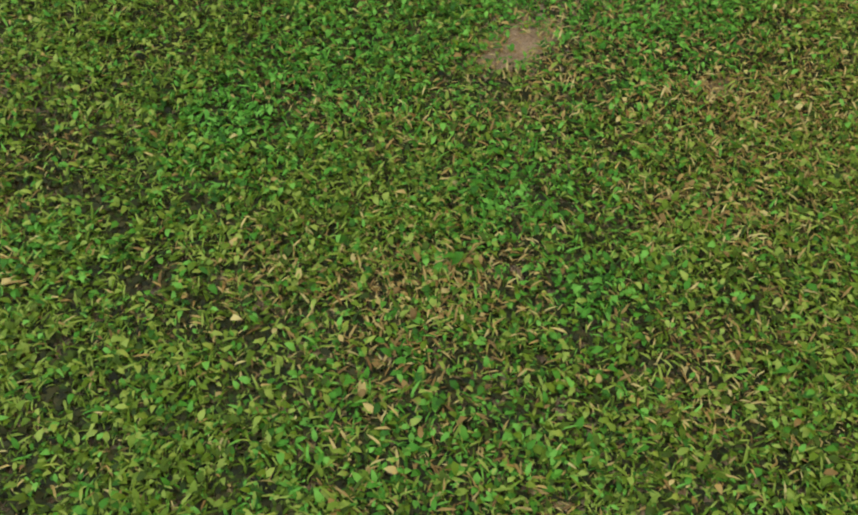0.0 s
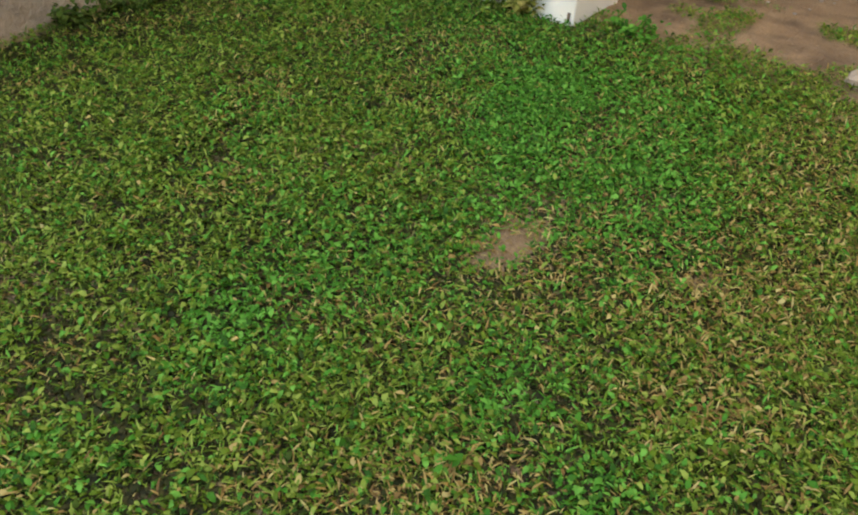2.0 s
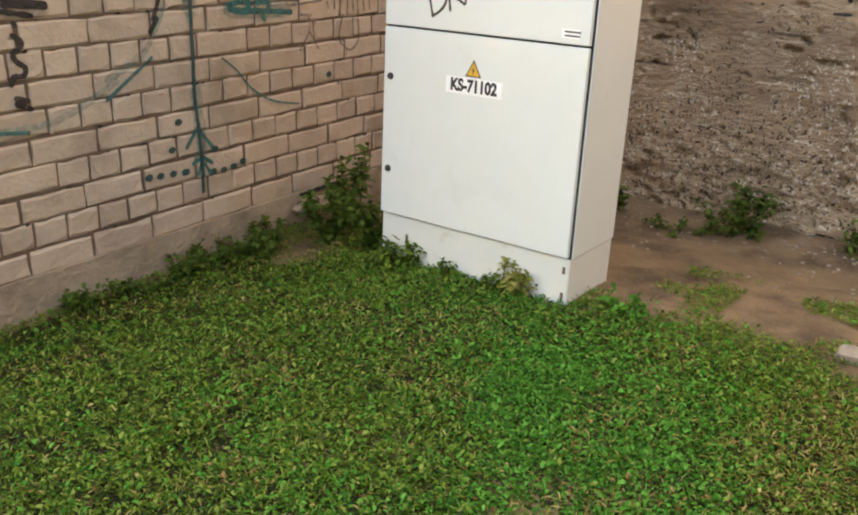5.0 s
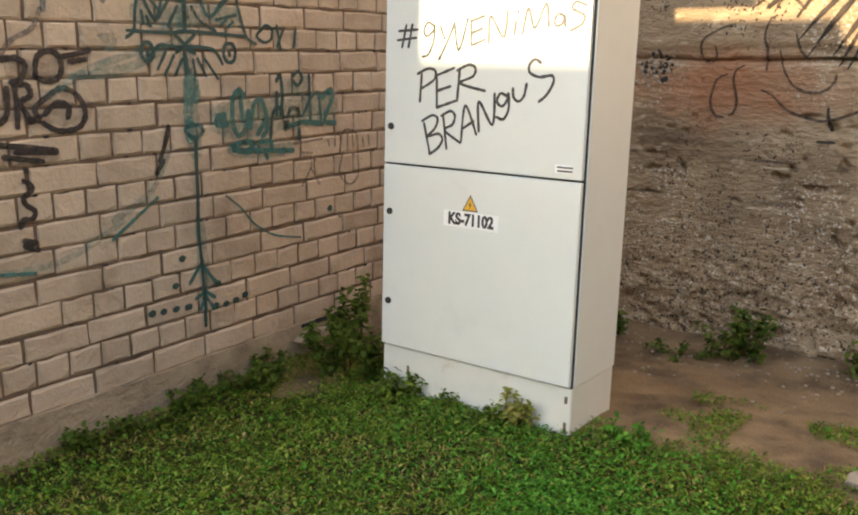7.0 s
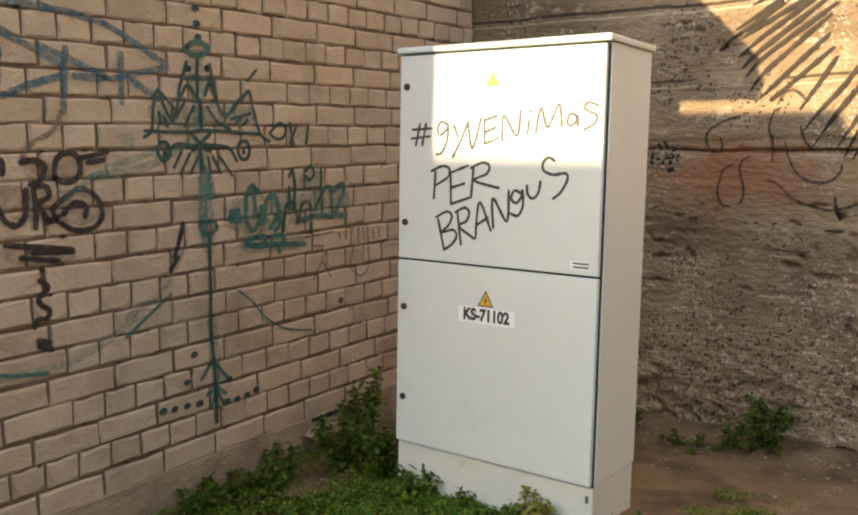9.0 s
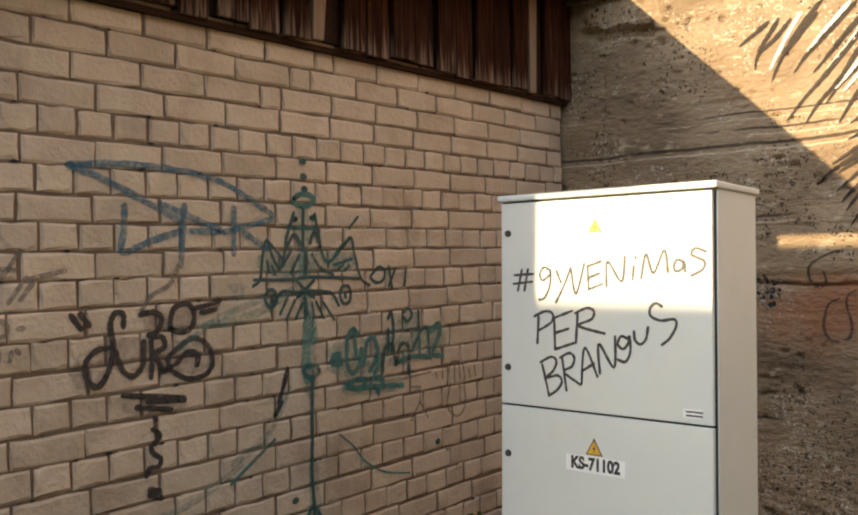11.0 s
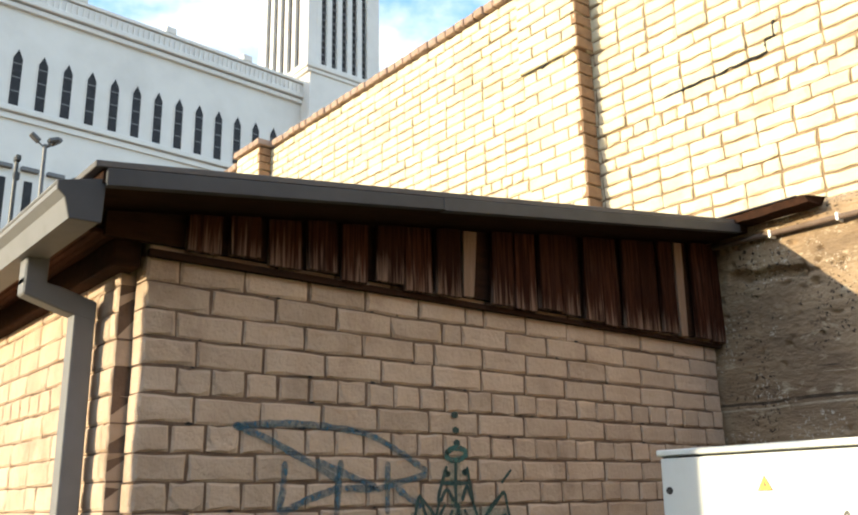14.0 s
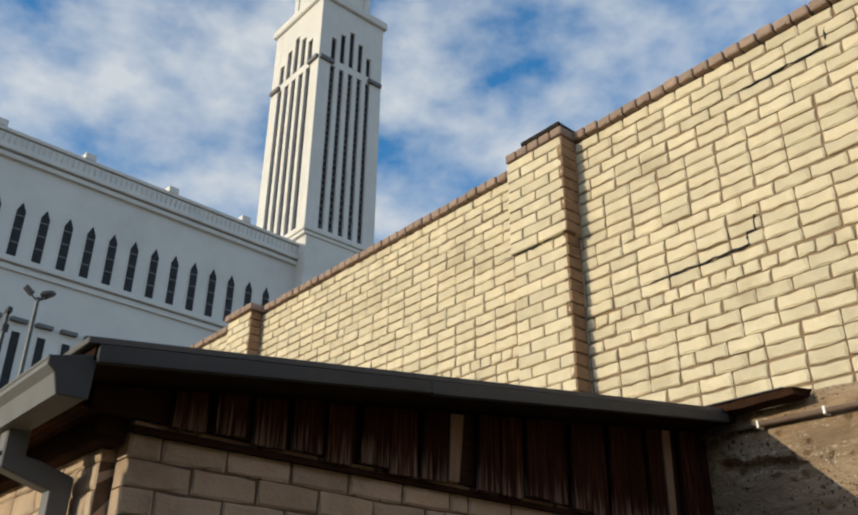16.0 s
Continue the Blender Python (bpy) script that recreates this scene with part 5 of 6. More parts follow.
def build_signs():
    triangle_sign(cabinet, -1.305, 0.790, 0.070)
    triangle_sign(cabinet, -1.312, 1.606, 0.060)
    sign = part("number_label", box((-0.0008, -0.0325, 0), (0.0008, 0.0325, 0.001)), M["white"], cabinet, "white equipment label with black lettering")
    me = sign.data
    me.clear_geometry()
    bm = box((FX - 0.0056, -1.432, 0.724), (FX - 0.0040, -1.186, 0.785), 0.0006)
    bm.to_mesh(me)
    bm.free()
    letters = link_mesh("letters", text_mesh("KS-71102", 0.060, bold=0.0028), M["black"], sign)
    letters.matrix_basis = Matrix.Translation((FX - 0.0061, -1.309, 0.7545)) @ Matrix.Rotation(radians(-90), 4, "Z") @ Matrix.Rotation(radians(90), 4, "X") @ Matrix.Diagonal((0.86, 1.02, 1, 1))
    plate = part("maker_plate", box((FX - 0.0056, -1.715, 0.965), (FX - 0.0040, -1.650, 0.995)), M["white"], cabinet, "small pale maker's plate")
    for k, (a, b) in enumerate(((-1.675, -1.655), (-1.708, -1.684), (-1.672, -1.656), (-1.706, -1.68))):
        z = 0.986 if k < 2 else 0.973
        part("bar", box((FX - 0.0064, a - 0.012, z - 0.003), (FX - 0.0056, b - 0.012 + 0.008, z + 0.003)), M["steel"], plate)


build_signs()


# ---- things on the concrete wall ----
def build_wall_pipe():
    p = thing("wall_pipe", (0, 0, 0), "thin rusty pipe clipped along the concrete wall", "pipe")
    part("tube", tube([(-0.165, 0.2, 3.10), (-0.165, -0.4, 3.098), (-0.165, -1.2, 3.088), (-0.165, -8.8, 3.05)], 0.017, 10), M["pipe"], p)
    for y in (-0.45, -0.86, -1.7):
        part("clip", box((-0.186, y - 0.008, 3.07), (-0.12, y + 0.008, 3.118), 0.003), M["white"], p, "pale clip")


def build_beam():
    b = thing("roof_batten", (0, 0, 0), "broken dark timber batten sticking out past the roof", "batten")
    bm = bmesh.new()
    n = 12
    rings = []
    for i in range(n + 1):
        y = -0.20 - 0.56 * i / n
        j = lambda k: 0.008 * noise.noise(Vector((i * .9, k * 3.1, 2)))
        zt = 3.205 + 0.012 * i / n
        rings.append([bm.verts.new((-0.285 + j(1), y + (0.02 * j(9) * 60 * 0.02 if i == n else 0), zt - 0.028 + j(2))), bm.verts.new((-0.125 + j(3), y, zt - 0.02 + j(4))),
                      bm.verts.new((-0.125 + j(5), y - (0.03 if i == n else 0), zt + 0.028 + j(6))), bm.verts.new((-0.285 + j(7), y + (0.02 if i == n else 0), zt + 0.02 + j(8)))])
    for a, c in zip(rings, rings[1:]):
        for k in range(4):
            bm.faces.new((a[k], a[(k + 1) % 4], c[(k + 1) % 4], c[k]))
    bm.faces.new(rings[0])
    bm.faces.new(rings[-1][::-1])
    bmesh.ops.recalc_face_normals(bm, faces=bm.faces)
    part("timber", bm, M["wood_dark"], b)
    part("felt_strip", box((-0.30, -0.70, 3.236), (-0.12, -0.15, 3.243), 0.001), M["roof"], b, "dark roofing felt strip")


build_wall_pipe()
build_beam()


# ---- lawn and weeds ----
def value_noise(x, y, seed):
    """Smooth noise from 0 to 1 on arrays."""
    xi, yi = np.floor(x).astype(int), np.floor(y).astype(int)
    fx, fy = x - xi, y - yi
    fx, fy = fx * fx * (3 - 2 * fx), fy * fy * (3 - 2 * fy)

    def h(a, b):
        v = np.sin(a * 127.1 + b * 311.7 + seed * 74.7) * 43758.5453
        return v - np.floor(v)

    return (h(xi, yi) * (1 - fx) + h(xi + 1, yi) * fx) * (1 - fy) + (h(xi, yi + 1) * (1 - fx) + h(xi + 1, yi + 1) * fx) * fy


def blob(x, y, cx, cy, rx, ry):
    return np.exp(-(((x - cx) / rx) ** 2 + ((y - cy) / ry) ** 2))


def land_array(x, y):
    def sm(a, b, v):
        t = np.clip((v - a) / (b - a), 0, 1)
        return t * t * (3 - 2 * t)
    wy = sm(-1.3, -0.1, y)
    return -0.16 * wy - 0.17 * sm(-2.0, -0.4, x) * (1 - 0.75 * wy)


def leaf_cloud(name, x, y, z, length, width, lift, yaw, mat, bend=0.3):
    """Many single leaves, each a six-cornered, folded blade rooted at its place."""
    n = len(x)
    rng = np.random.default_rng(n)
    d = np.stack([np.cos(yaw) * np.cos(lift), np.sin(yaw) * np.cos(lift), np.sin(lift)], 1)
    s = np.stack([-np.sin(yaw), np.cos(yaw), rng.normal(0, 0.25, n)], 1)
    up = np.cross(d, s)
    root = np.stack([x, y, z], 1)
    L, W = length[:, None], width[:, None]
    fold = 0.25 * W
    v = np.empty((n, 6, 3))
    v[:, 0] = root
    v[:, 1] = root + d * L * 0.40 + s * W * 0.5 + up * fold
    v[:, 2] = root + d * L * 0.40 - s * W * 0.5 + up * fold
    v[:, 3] = root + d * L * 0.78 + s * W * 0.36 - up * L * bend * 0.25 + up * fold * .6
    v[:, 4] = root + d * L * 0.78 - s * W * 0.36 - up * L * bend * 0.25 + up * fold * .6
    v[:, 5] = root + d * L - up * L * bend * 0.5
    tri = np.array([0, 2, 1, 1, 2, 3, 3, 2, 4, 3, 4, 5])
    idx = (np.arange(n)[:, None] * 6 + tri[None]).ravel()
    me = bpy.data.meshes.new(name)
    me.vertices.add(n * 6)
    me.vertices.foreach_set("co", v.ravel())
    me.loops.add(len(idx))
    me.loops.foreach_set("vertex_index", idx)
    me.polygons.add(len(idx) // 3)
    me.polygons.foreach_set("loop_start", np.arange(0, len(idx), 3))
    me.update(calc_edges=True)
    return link_mesh(name, me, mat)


def build_lawn():
    rng = np.random.default_rng(21)
    n = 930000
    x, y = rng.uniform(-5.4, -1.2, n), rng.uniform(-4.1, -0.03, n)
    edge = -1.95 + 0.16 * (value_noise(x * 3, y * 3, 1) - 0.5) * 2 - 0.22 * blob(x, y, -2.1, -3.0, 9, 0.5) + 0.12 * blob(x, y, -1.8, -2.3, 9, 0.25)
    edge = np.where(y > -1.72, np.where(y > -0.9, -1.62, -2.08), edge)
    cover = 0.40 + 0.85 * value_noise(x * 7, y * 7, 2) * (0.55 + 0.6 * value_noise(x * 2.2, y * 2.2, 3))
    dry = 0.9 * blob(x, y, -3.22, -2.76, 0.30, 0.26) + 0.7 * blob(x, y, -4.05, -2.52, 0.16, 0.12) + 0.5 * blob(x, y, -4.26, -2.34, 0.10, 0.10) + 0.8 * blob(x, y, -3.35, -2.36, 0.32, 0.14) + 0.5 * blob(x, y, -2.75, -3.05, 0.35, 0.5) \
        + 0.7 * blob(x, y, -2.05, -0.38, 0.22, 0.16) + 0.45 * (value_noise(x * 4.5, y * 4.5, 6) > 0.72) + 0.3 * blob(x, y, -3.6, -3.1, 0.4, 0.3) + 0.8 * blob(x, y, -4.17, -2.29, 0.07, 0.05) + 0.8 * blob(x, y, -3.89, -2.62, 0.07, 0.06) + 0.7 * blob(x, y, -3.6, -2.76, 0.08, 0.06) + 0.8 * blob(x, y, -3.9, -3.03, 0.09, 0.08) \
        + 0.9 * blob(x, y, -3.36, -2.44, 0.14, 0.07)
    lush = 1.0 * blob(x, y, -3.74, -2.54, 0.15, 0.11) + 0.9 * blob(x, y, -3.86, -2.77, 0.10, 0.10) + 0.9 * blob(x, y, -3.12, -2.55, 0.20, 0.10) + 1.0 * blob(x, y, -2.95, -2.35, 0.42, 0.30) + 0.8 * blob(x, y, -2.55, -2.1, 0.45, 0.30) + 0.6 * blob(x, y, -4.25, -2.72, 0.18, 0.2) \
        + 0.5 * blob(x, y, -2.4, -1.6, 0.5, 0.4) + 0.7 * blob(x, y, -3.85, -2.0, 0.3, 0.15) + 0.3 * (value_noise(x * 3.1, y * 3.1, 8) > 0.66)
    bare = 0.85 * blob(x, y, -3.33, -2.275, 0.13, 0.055) + 0.5 * blob(x, y, -3.17, -2.70, 0.07, 0.05) + 0.55 * blob(x, y, -3.0, -2.45, 0.06, 0.04) + 0.85 * blob(x, y, -2.05, -0.40, 0.20, 0.15)
    dry = dry + 0.8 * bare
    # open spots between tufts, thin turf by the shed; extra ones imitate dimmer light
    aside = 0.81 * (y + 3.09) - 0.58 * (x + 4.78)
    gap = value_noise(x * 46 + 3.0 * value_noise(x * 17, y * 17, 41), y * 46, 42) + np.where(aside > 0, 0.34, 0.18) * np.clip(aside, -0.6, 0.6) + 0.30 * np.clip((y + 0.9) / 0.8, 0, 1)
    tuft = (value_noise(x * 6, y * 6, 12) > 0.70) & (x < -0.35) & (y < -1.2) & (rng.random(n) < 0.32)
    keep = ((x < edge + rng.normal(0, 0.05, n)) | tuft) & (rng.random(n) < cover * (1 - 0.35 * np.clip(dry, 0, 1)) * np.clip(2.0 - 1.8 * gap, 0.24, 1.0)) & (bare + rng.normal(0, 0.16, n) + 0.9 * (value_noise(x * 34, y * 34, 4) - 0.5) < 0.60 + 0.9 * (rng.random(n) < 0.10))
    keep &= (x > -5.4 + 0.6 * rng.random(n) ** 2) & (y > -4.1 + 0.6 * rng.random(n) ** 2)
    keep &= ~((x > -2.1) & (y > -1.78) & (y < -0.87))
    x, y, dry, lush, gap = x[keep], y[keep], dry[keep], lush[keep], gap[keep]
    n = len(x)
    z = land_array(x, y) + 0.001 + 0.012 * rng.random(n) ** 2
    pick = rng.random(n)
    is_dry = pick < 0.05 + 0.42 * np.clip(dry, 0, 1)
    is_lush = ~is_dry & (rng.random(n) < 0.16 + 0.75 * np.clip(lush, 0, 1))
    blade = rng.random(n) < np.where(is_dry, 0.90, np.where(is_lush, 0.35, 0.66))
    size = np.minimum(rng.lognormal(0, 0.45, n), 1.8)
    length = np.where(blade, 0.0170, 0.0120) * size
    width = np.where(blade, 0.0025, 0.0063) * size * rng.uniform(0.8, 1.2, n)
    lift = np.where(blade, rng.uniform(0.05, 1.1, n), rng.uniform(-0.45, 1.1, n))
    z += np.where(blade, 0.010 * np.clip(1 - gap, 0, 1), rng.random(n) * 0.030 * np.clip(1.15 - gap, 0.1, 1))
    yaw = rng.uniform(0, 2 * np.pi, n)
    for sel, name, mat, label in ((~is_dry & ~is_lush, "lawn_grass", "leaf", "short uneven green lawn of grass and small weeds"),
                                  (is_lush, "clover", "leaf_lush", "lush bright green clover in the lawn"), (is_dry, "dry_grass", "leaf_dry", "dry straw-coloured blades in the lawn")):
        ob = leaf_cloud(name, x[sel], y[sel], z[sel], length[sel], width[sel], lift[sel], yaw[sel], M[mat], 0.7)
        tagged(ob, label, "grass", kind="stuff")
    # coarser growth beyond the trodden middle
    m = 170000
    a, r = rng.uniform(0, 2 * np.pi, m), rng.uniform(0, 1, m) ** 0.5
    fx, fy = -5.2 + 6.0 * r * np.cos(a), -4.0 + 5.0 * r * np.sin(a)
    far = ((fx < -5.38 + 0.4 * rng.random(m) ** 2) | (fy < -4.08 + 0.4 * rng.random(m) ** 2)) & (fx < -2.1 + 0.3 * np.sin(fy * 2)) & (fy < 0.5) & (r + 0.35 * value_noise(fx * 1.3, fy * 1.3, 31) < 1.05)
    fx, fy, m = fx[far], fy[far], int(far.sum())
    ob = leaf_cloud("lawn_grass", fx, fy, land_array(fx, fy) + 0.004, rng.uniform(0.03, 0.065, m), rng.uniform(0.012, 0.026, m), rng.uniform(0.0, 0.7, m), rng.uniform(0, 6.28, m), M["leaf"])
    tagged(ob, "rougher green grass at the outer lawn", "grass", kind="stuff")
    # low dark layer added so the gaps between leaves read as shaded
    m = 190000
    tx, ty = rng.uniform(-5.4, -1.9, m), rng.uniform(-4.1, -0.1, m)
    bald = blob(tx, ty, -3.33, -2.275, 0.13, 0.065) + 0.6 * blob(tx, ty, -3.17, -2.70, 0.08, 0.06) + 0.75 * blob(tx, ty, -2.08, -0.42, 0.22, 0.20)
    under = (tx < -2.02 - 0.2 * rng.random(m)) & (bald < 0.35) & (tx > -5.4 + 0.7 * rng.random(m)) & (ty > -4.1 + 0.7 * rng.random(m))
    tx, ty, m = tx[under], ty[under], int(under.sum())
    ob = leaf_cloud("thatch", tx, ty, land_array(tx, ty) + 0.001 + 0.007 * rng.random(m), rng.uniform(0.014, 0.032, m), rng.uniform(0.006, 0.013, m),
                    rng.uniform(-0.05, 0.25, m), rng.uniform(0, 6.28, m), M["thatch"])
    tagged(ob, "low near-black blades standing in for shade under the lawn", "thatch", kind="stuff")


build_lawn()


def weed(name, at, height, spread, count, mat, label, seed, leaf=0.035, wide=0.5, stems=5):
    rng = random.Random(seed)
    w = thing(name, at, label, "weed", "weeds along the walls")
    xs, lift, yaw, ln = [], [], [], []
    for s in range(stems):
        a = rng.uniform(0, 2 * math.pi)
        r = spread * math.sqrt(rng.random())
        tip = Vector((r * math.cos(a), r * math.sin(a), height * rng.uniform(0.55, 1.0)))
        root = Vector((tip.x * 0.35, tip.y * 0.35, -0.02))
        mid = root.lerp(tip, 0.5) + Vector((rng.uniform(-.02, .02), rng.uniform(-.02, .02), height * 0.08))
        part("stem", tube([root, mid, tip], [0.003, 0.0025, 0.0012], 5), M["leaf_weed"], w)
        for k in range(2 * count // stems):
            t = rng.uniform(0.12, 1.0)
            p = root.lerp(mid, t * 2) if t < 0.5 else mid.lerp(tip, t * 2 - 1)
            xs.append(p + Vector((rng.gauss(0, .012), rng.gauss(0, .012), rng.gauss(0, .008))))
            lift.append(rng.uniform(-0.5, 0.9))
            yaw.append(rng.uniform(0, 2 * math.pi))
            ln.append(leaf * rng.uniform(0.55, 1.25))
    q = np.array([tuple(v) for v in xs])
    ln = np.array(ln)
    ob = leaf_cloud("foliage", q[:, 0], q[:, 1], q[:, 2], ln, ln * wide, np.array(lift), np.array(yaw), mat)
    ob.parent = w
    return w


GREEN, YELLOW = "leafy dark green weed growing at the wall foot", "yellowing weed growing against the cabinet base"
SPOTS = (
    ("weed", -1.86, -0.42, 0.36, 0.15, 190, "leaf_weed", GREEN, 0.050, 10), ("weed", -1.62, -0.28, 0.46, 0.12, 170, "leaf_weed", GREEN, 0.048, 9), ("weed", -1.95, -0.70, 0.30, 0.14, 200, "leaf_weed", GREEN, 0.036, 7),
    ("weed", -2.02, -0.12, 0.13, 0.15, 130, "leaf_weed", GREEN, 0.034, 6), ("weed", -2.32, -0.08, 0.09, 0.12, 90, "leaf_weed", GREEN, 0.03, 5), ("weed", -3.02, -0.10, 0.09, 0.16, 130, "leaf_weed", GREEN, 0.032, 7),
    ("weed", -2.55, -0.10, 0.10, 0.15, 130, "leaf_weed", GREEN, 0.032, 7), ("weed", -2.20, -0.22, 0.12, 0.14, 120, "leaf_weed", GREEN, 0.034, 7), ("weed", -2.78, -0.12, 0.07, 0.14, 100, "leaf_weed", GREEN, 0.03, 6),
    ("weed", -3.5, -0.08, 0.07, 0.12, 80, "leaf_weed", GREEN, 0.03, 5), ("weed", -0.36, -1.88, 0.25, 0.22, 230, "leaf_weed", GREEN, 0.045, 9), ("weed", -0.42, -1.18, 0.18, 0.12, 130, "leaf_weed", GREEN, 0.036, 6),
    ("weed", -0.52, -1.62, 0.06, 0.20, 110, "leaf_weed", GREEN, 0.03, 6), ("weed", -0.33, -2.45, 0.14, 0.12, 90, "leaf_weed", GREEN, 0.034, 5), ("weed", -2.15, -1.05, 0.115, 0.09, 120, "leaf", "green weed tuft against the cabinet base", 0.030, 6),
    ("weed", -2.16, -1.28, 0.07, 0.12, 100, "leaf", "green weed tuft against the cabinet base", 0.026, 6), ("weed", -2.16, -1.55, 0.135, 0.07, 120, "leaf_yellow", YELLOW, 0.034, 6), ("weed", -2.18, -1.45, 0.08, 0.09, 90, "leaf", "green weed tuft against the cabinet base", 0.026, 5),
    ("weed", -2.15, -0.94, 0.10, 0.06, 70, "leaf_weed", GREEN, 0.03, 4), ("weed", -2.0, -1.98, 0.05, 0.12, 90, "leaf_lush", "low green weed at the edge of bare soil", 0.028, 6), ("weed", -3.99, -2.55, 0.03, 0.05, 12, "leaf_lush", "broad-leaved plantain in the lawn", 0.03, 4),
)
for k, (nm, wx, wy, wh, ws, wn, wm, wl, wleaf, wst) in enumerate(SPOTS):
    weed(nm, (wx, wy, land(wx, wy)), wh, ws, wn, M[wm], wl, 40 + k, wleaf, 0.55, wst)


def stone_bm(r, seed):
    bm = bmesh.new()
    bmesh.ops.create_icosphere(bm, subdivisions=2, radius=r)
    for v in bm.verts:
        v.co *= 1 + 0.35 * noise.noise(v.co / r * 1.3 + Vector((seed, 0, 0)))
        v.co.z *= 0.6
    return bm


def build_stones():
    ob = part("stone", stone_bm(0.055, 3), M["stone"])
    ob.location = (-1.88, -2.70, land(-1.88, -2.70) + 0.012)
    tagged(ob, "pale flat stone lying on bare soil", "stone")
    rng = random.Random(4)
    bm = bmesh.new()
    for k in range(230):
        x, y = -0.16 - abs(rng.gauss(0, 0.45)), rng.uniform(-2.9, -0.9)
        if x < -1.9:
            continue
        b = stone_bm(rng.uniform(0.003, 0.011), k)
        me = bpy.data.meshes.new("tmp")
        b.to_mesh(me)
        b.free()
        me.transform(Matrix.Translation((x, y, land(x, y) + 0.003)))
        bm.from_mesh(me)
        bpy.data.meshes.remove(me)
    tagged(part("gravel", bm, M["stone"]), "loose pale gravel fallen along the concrete wall", "gravel", kind="stuff")
    # a nest of loose stones left open in the concrete
    nest = bmesh.new()
    for k in range(60):
        y, z = rng.gauss(-1.225, 0.055), rng.gauss(1.30, 0.042)
        b = stone_bm(rng.uniform(0.004, 0.011), 300 + k)
        me = bpy.data.meshes.new("tmp")
        b.to_mesh(me)
        b.free()
        me.transform(Matrix.Translation((-0.131 - concrete_depth(y, z), y, z)) @ Matrix.Rotation(radians(90), 4, "Y") @ Matrix.Rotation(rng.uniform(0, 3), 4, "Z"))
        nest.from_mesh(me)
        bpy.data.meshes.remove(me)
    ob = part("exposed_stones", nest, M["stone"], wall_east, "pale stones exposed in the concrete")
    ob["kind"] = "stuff"
    # black plugs put the shade between the stones into colour
    holes = bmesh.new()
    for k in range(26):
        y, z, r = rng.gauss(-1.225, 0.060), rng.gauss(1.30, 0.045), rng.uniform(0.007, 0.017)
        add_tube(holes, [(-0.127 - concrete_depth(y, z), y, z), (-0.10, y, z)], [r, r * 0.5], 7)
    ob = part("stone_pits", holes, M["gap_shade"], wall_east, "black plugs painted as shaded holes between the stones")
    ob["kind"] = "stuff"
    # black patches paint the shade where render has broken away below the lowest course
    gaps = bmesh.new()
    for k in range(9):
        x, r = -1.70 + k * 0.036 + rng.uniform(-0.01, 0.01), rng.uniform(0.010, 0.019)
        ring = [gaps.verts.new((x + 1.5 * r * math.cos(a * 0.9) * rng.uniform(0.8, 1.2), -0.0215, -0.016 + r * math.sin(a * 0.9) * rng.uniform(0.7, 1.1))) for a in range(7)]
        tip = gaps.verts.new((x, -0.016, -0.016))
        for i in range(7):
            gaps.faces.new((ring[i], ring[(i + 1) % 7], tip))
    ob = part("broken_joint", gaps, M["gap_shade"], wall_south, "black patches painted as the shade of hollows under the lowest bricks")
    ob["kind"] = "stuff"
    piece = prism([(-1.78, -0.075), (-1.70, -0.045), (-1.55, -0.05), (-1.50, -0.075), (-1.60, -0.10), (-1.72, -0.11)], 1, -0.075, -0.02, 0.006)
    tagged(part("rubble", piece, M["plinth"]), "broken flake of grey render at the wall foot", "rubble")


build_stones()


# ---- bricks of the walls ----
STARTS = {0: 0.27, 2: 0.25, 4: 0.5, 6: 0.6, 8: 0.6, 10: 0.58, 12: 0.58, 22: 0.98, 21: 0.5, 23: 0.5, 24: 0.98}
CLOSERS = {23: 1.45, 22: 1.30, 21: 1.15}
to_south = Matrix.Translation((XL, 0, 0))
lay_bricks(wall_south, gable_rows(XR - XL, range(13), UNIT, 11), to_south, 0.008, 0.0975, (M["brick"], M["brick_joined"]), limit=150, near=lambda r: r[0] - 0.2 * r[2], wobble=0.0052, chamfer=0.0075)
lay_bricks(wall_south, gable_rows(XR - XL, range(13, 25), UNIT, 12), to_south, 0.008, 0.0930, (M["brick"], M["brick_joined"]), limit=150, near=lambda r: r[0] - 0.2 * r[2], wobble=0.0052, chamfer=0.0075,
           seed=6)


def build_joint_pits():
    """Black dishes paint the shade of holes where mortar fell out between bricks."""
    rng = random.Random(17)
    bm = bmesh.new()
    for k in range(130):
        x, row = rng.uniform(XL + 0.1, XR - 0.1), rng.randrange(1, 25)
        r = rng.uniform(0.004, 0.010)
        ring = [bm.verts.new((x + r * rng.uniform(0.8, 2.2) * math.cos(a * 0.9), -0.0022, gable_bed(row) - 0.003 + r * rng.uniform(0.4, 0.9) * math.sin(a * 0.9))) for a in range(7)]
        tip = bm.verts.new((x, 0.004, gable_bed(row) - 0.004))
        for i in range(7):
            bm.faces.new((ring[i], ring[(i + 1) % 7], tip))
    pits = part("joint_pits", bm, M["gap_shade"], wall_south, "black dishes painted as shaded pits in the joints")
    pits["kind"] = "stuff"


build_joint_pits()
to_west = Matrix.Translation((-3.84, 4.0, 0)) @ Matrix.Rotation(radians(-90), 4, "Z")
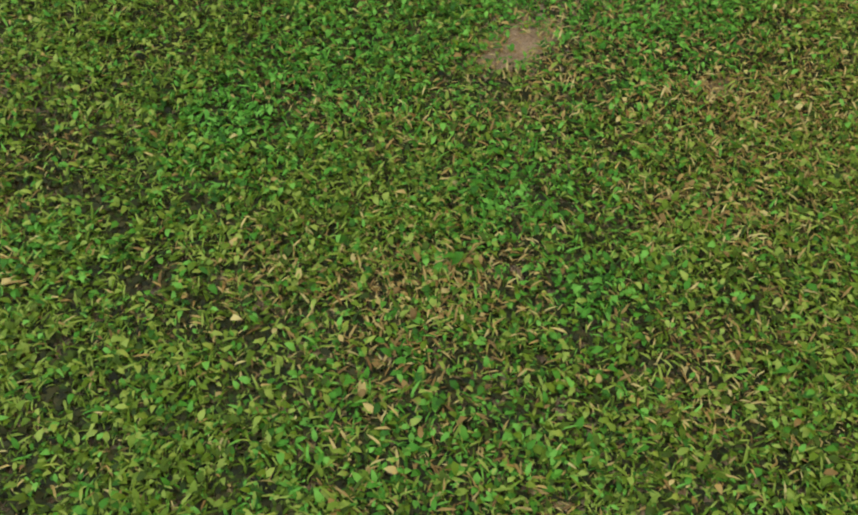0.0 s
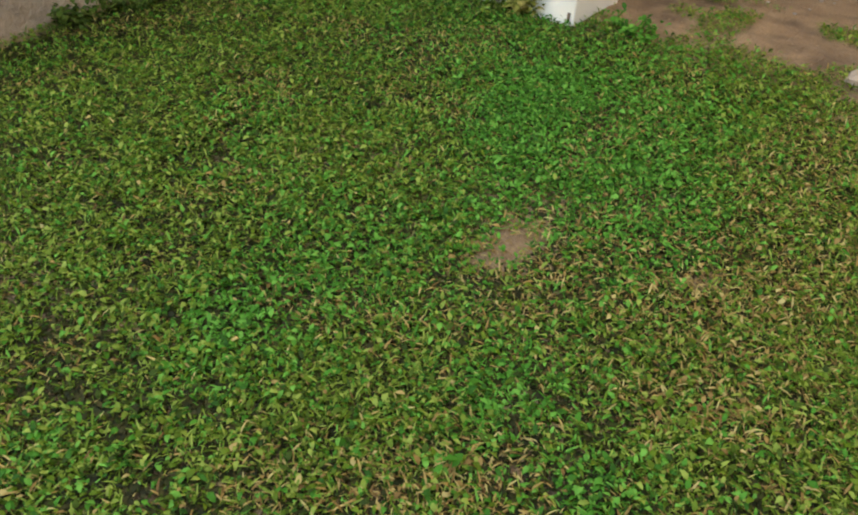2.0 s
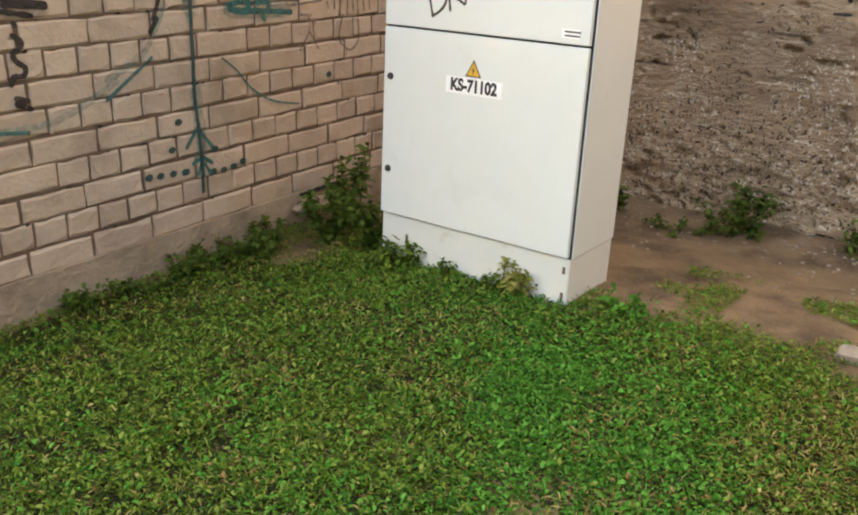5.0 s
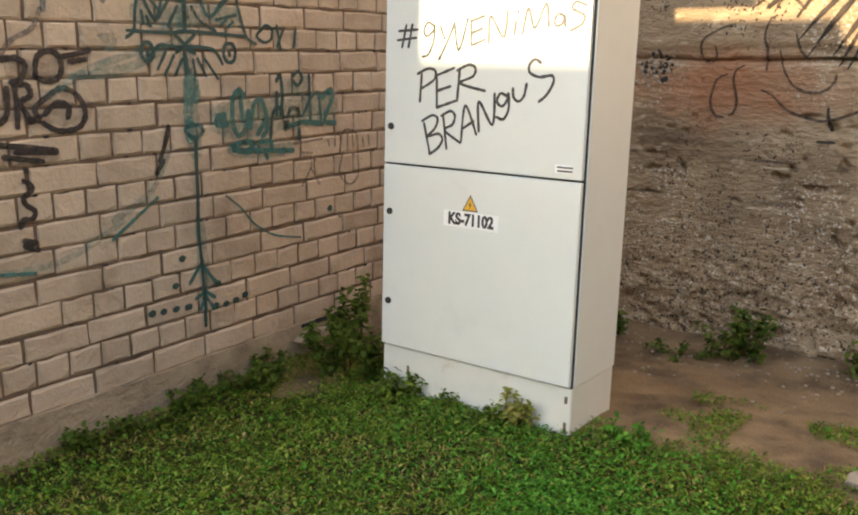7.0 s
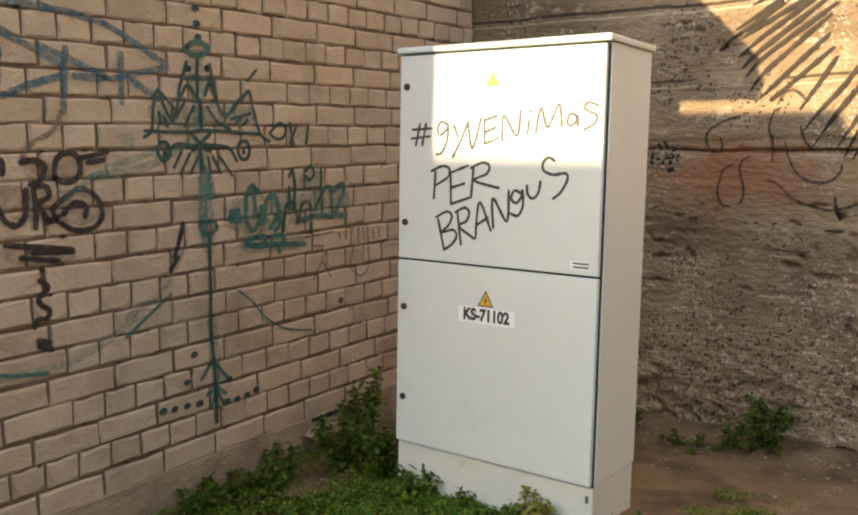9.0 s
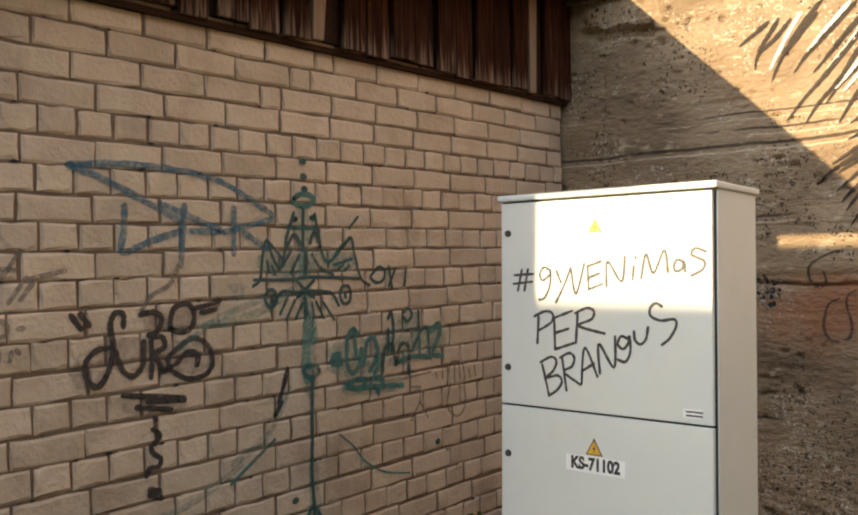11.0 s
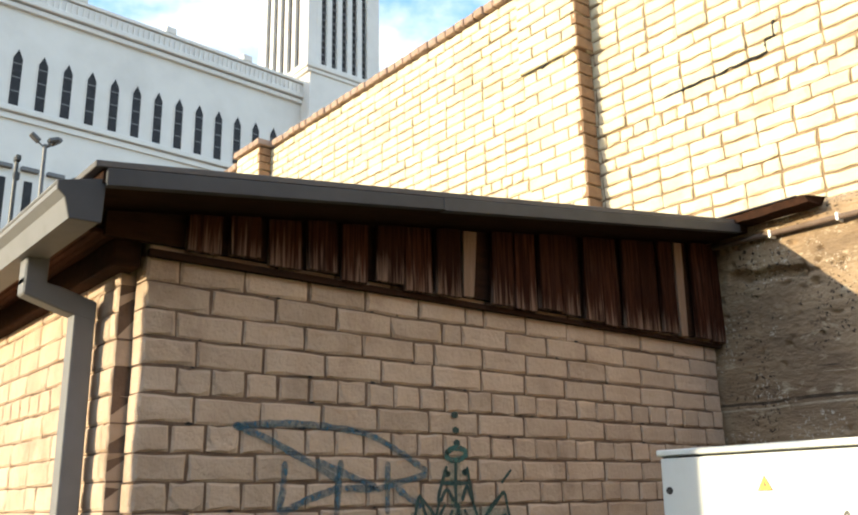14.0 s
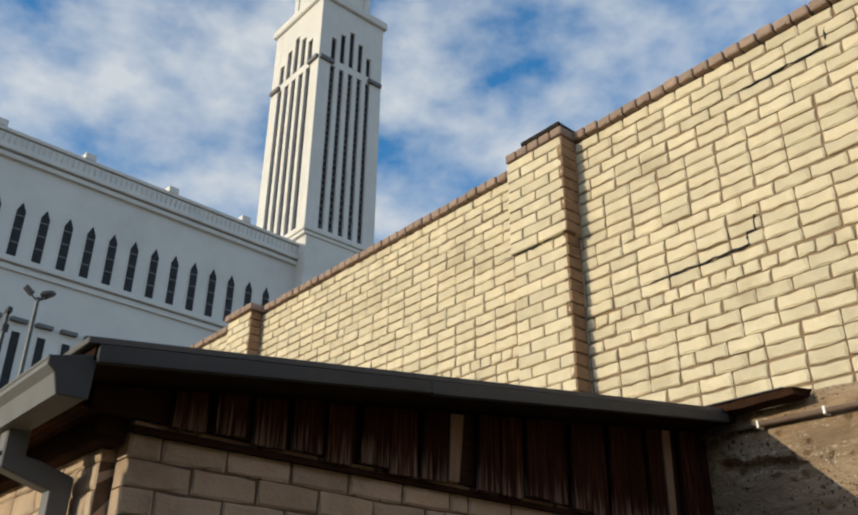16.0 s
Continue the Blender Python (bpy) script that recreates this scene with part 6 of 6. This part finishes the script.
lay_bricks(wall_west, brick_rows(3.89, 0.004, PITCH, 26, UNIT, 12, {2, 5, 9, 14, 20}), to_west, 0.007, PITCH - 0.0065,
           (M["brick"], M["brick_joined"]), near=lambda r: -r[0] - 0.5 * r[2], limit=120, wobble=0.004)
to_east = Matrix.Translation((-0.028, 13.0, 0)) @ Matrix.Rotation(radians(-90), 4, "Z")
lay_bricks(wall_east, brick_rows(18.0, 3.22, 0.1003, 26, 0.250, 13, {9}, 0.03), to_east, 0.015, 0.0865,
           (M["brick_far"], M["brick_far_joined"]), near=lambda r: abs(r[0] - 13.2), wobble=0.0085, chamfer=0.0085, uneven=0.014)


def build_pilasters():
    """Brick piers with stepped heads on the upper wall, and the rowlock coping."""
    for n, y in enumerate((0.878, 5.9, 10.9)):
        rows = []
        for k in range(26):
            z = 3.22 + k * 0.1003
            cuts = (0.0, 0.29, 0.58) if k % 2 else (0.0, 0.145, 0.435, 0.58)
            rows += [(a, b - a, z) for a, b in zip(cuts, cuts[1:])]
        m = Matrix.Translation((-0.193, y + 0.592, 0)) @ Matrix.Rotation(radians(-90), 4, "Z")
        if n == 0:
            rows, head = [r for r in rows if r[2] < 4.92], [r for r in rows if r[2] >= 4.92]
            part("pilaster_head_core", box((-0.21, y + 0.03, 4.935), (-0.15, y + 0.58, 5.86)), M["mortar"], wall_east)
            wide = Matrix.Translation((-0.226, y + 0.610, 0)) @ Matrix.Rotation(radians(-90), 4, "Z") @ Matrix.Diagonal((1.09, 1, 1, 1))
            lay_bricks(wall_east, head, wide, 0.012, 0.089, (M["brick_far"], M["brick_far_joined"]), name="pier_brick", depth=0.2, limit=40, wobble=0.0042, chamfer=0.0075)
        lay_bricks(wall_east, rows, m, 0.012, 0.089, (M["brick_far"], M["brick_far_joined"]), name="pier_brick", depth=0.18, limit=80 if n == 0 else 0, wobble=0.0042, chamfer=0.0075)
        # brown bricks on the pier's return, with that side's shade put into their colour
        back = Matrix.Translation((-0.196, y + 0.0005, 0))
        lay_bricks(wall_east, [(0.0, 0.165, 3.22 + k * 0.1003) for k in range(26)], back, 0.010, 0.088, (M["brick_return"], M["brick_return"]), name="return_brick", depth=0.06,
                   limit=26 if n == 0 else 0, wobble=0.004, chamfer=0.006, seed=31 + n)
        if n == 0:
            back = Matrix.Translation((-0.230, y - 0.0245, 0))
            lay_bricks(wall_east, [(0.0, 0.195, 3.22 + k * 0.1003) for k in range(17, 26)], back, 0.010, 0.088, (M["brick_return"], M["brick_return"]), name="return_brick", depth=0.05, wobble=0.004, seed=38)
        cap = bmesh.new()
        for k in range(5):
            add_box(cap, (-0.235, y - 0.03 + k * 0.131, 5.835), (0.10, y - 0.03 + k * 0.131 + 0.12, 5.915), 0.008)
        if n == 0:
            felt = bmesh.new()
            add_box(felt, (-0.245, y - 0.02, 5.912), (0.06, y + 0.42, 5.955), 0.014, 2)
            bmesh.ops.subdivide_edges(felt, edges=felt.edges[:], cuts=2, use_grid_fill=True)
            for v in felt.verts:
                v.co += Vector((0.4, 0.4, 1.0)) * 0.016 * noise.noise(v.co * 9)
            part("felt_cover", felt, M["roof_felt"], wall_east, "torn black felt on the pier head")
        part("pier_cap", cap, M["coping"], wall_east, "weathered red-brown brick cap")
    rng = random.Random(2)
    y, meshes = -3.2, []
    for k in range(3):
        meshes.append(brick_mesh("coping_brick", 0.118, 0.075, 0.40, 70 + k, 0.008, 0.005))
        meshes[-1].materials.append(M["coping"])
    while y < 13.0:
        if not any(a - 0.05 < y + 0.06 < a + 0.62 for a in (0.878, 5.9, 10.9)):
            ob = new("coping_brick", meshes[rng.randrange(3)])
            ob.parent = wall_east
            ob.matrix_basis = Matrix.Translation((-0.075 + rng.uniform(-.006, .006), y + 0.118, 5.828 + rng.uniform(-.004, .004))) @ Matrix.Rotation(radians(-90) + rng.gauss(0, .01), 4, "Z")
        y += 0.131


build_pilasters()


def build_cracks():
    """Open stepped cracks that follow the joints of the upper wall."""
    for k, (line, r) in enumerate((
            ([(0.293, 4.322), (-0.03, 4.323), (-0.292, 4.328), (-0.505, 4.334), (-0.51, 4.424), (-0.575, 4.43), (-0.58, 4.53), (-0.63, 4.54)], 0.010),
            ([(-0.55, 5.53), (-0.95, 5.53), (-1.282, 5.53), (-1.29, 5.64), (-1.33, 5.75)], 0.009),
            ([(1.62, 4.93), (1.45, 4.925), (1.2, 4.925), (0.95, 4.93)], 0.009))):
        rng = random.Random(k)
        pts = []
        for a, b in zip(line, line[1:]):
            n = max(2, int(math.dist(a, b) / 0.05))
            pts += [(a[0] + (b[0] - a[0]) * i / n + rng.gauss(0, .004), a[1] + (b[1] - a[1]) * i / n + rng.gauss(0, .005)) for i in range(n)]
        x = -0.024 if k < 2 else -0.20
        part("crack", tube([(x, a, b) for a, b in pts], [r * rng.uniform(0.5, 1.2) * min(1, 0.3 + i / 6) for i in range(len(pts))], 6), M["gap_shade"], wall_east, "dark open crack in the brickwork")


build_cracks()
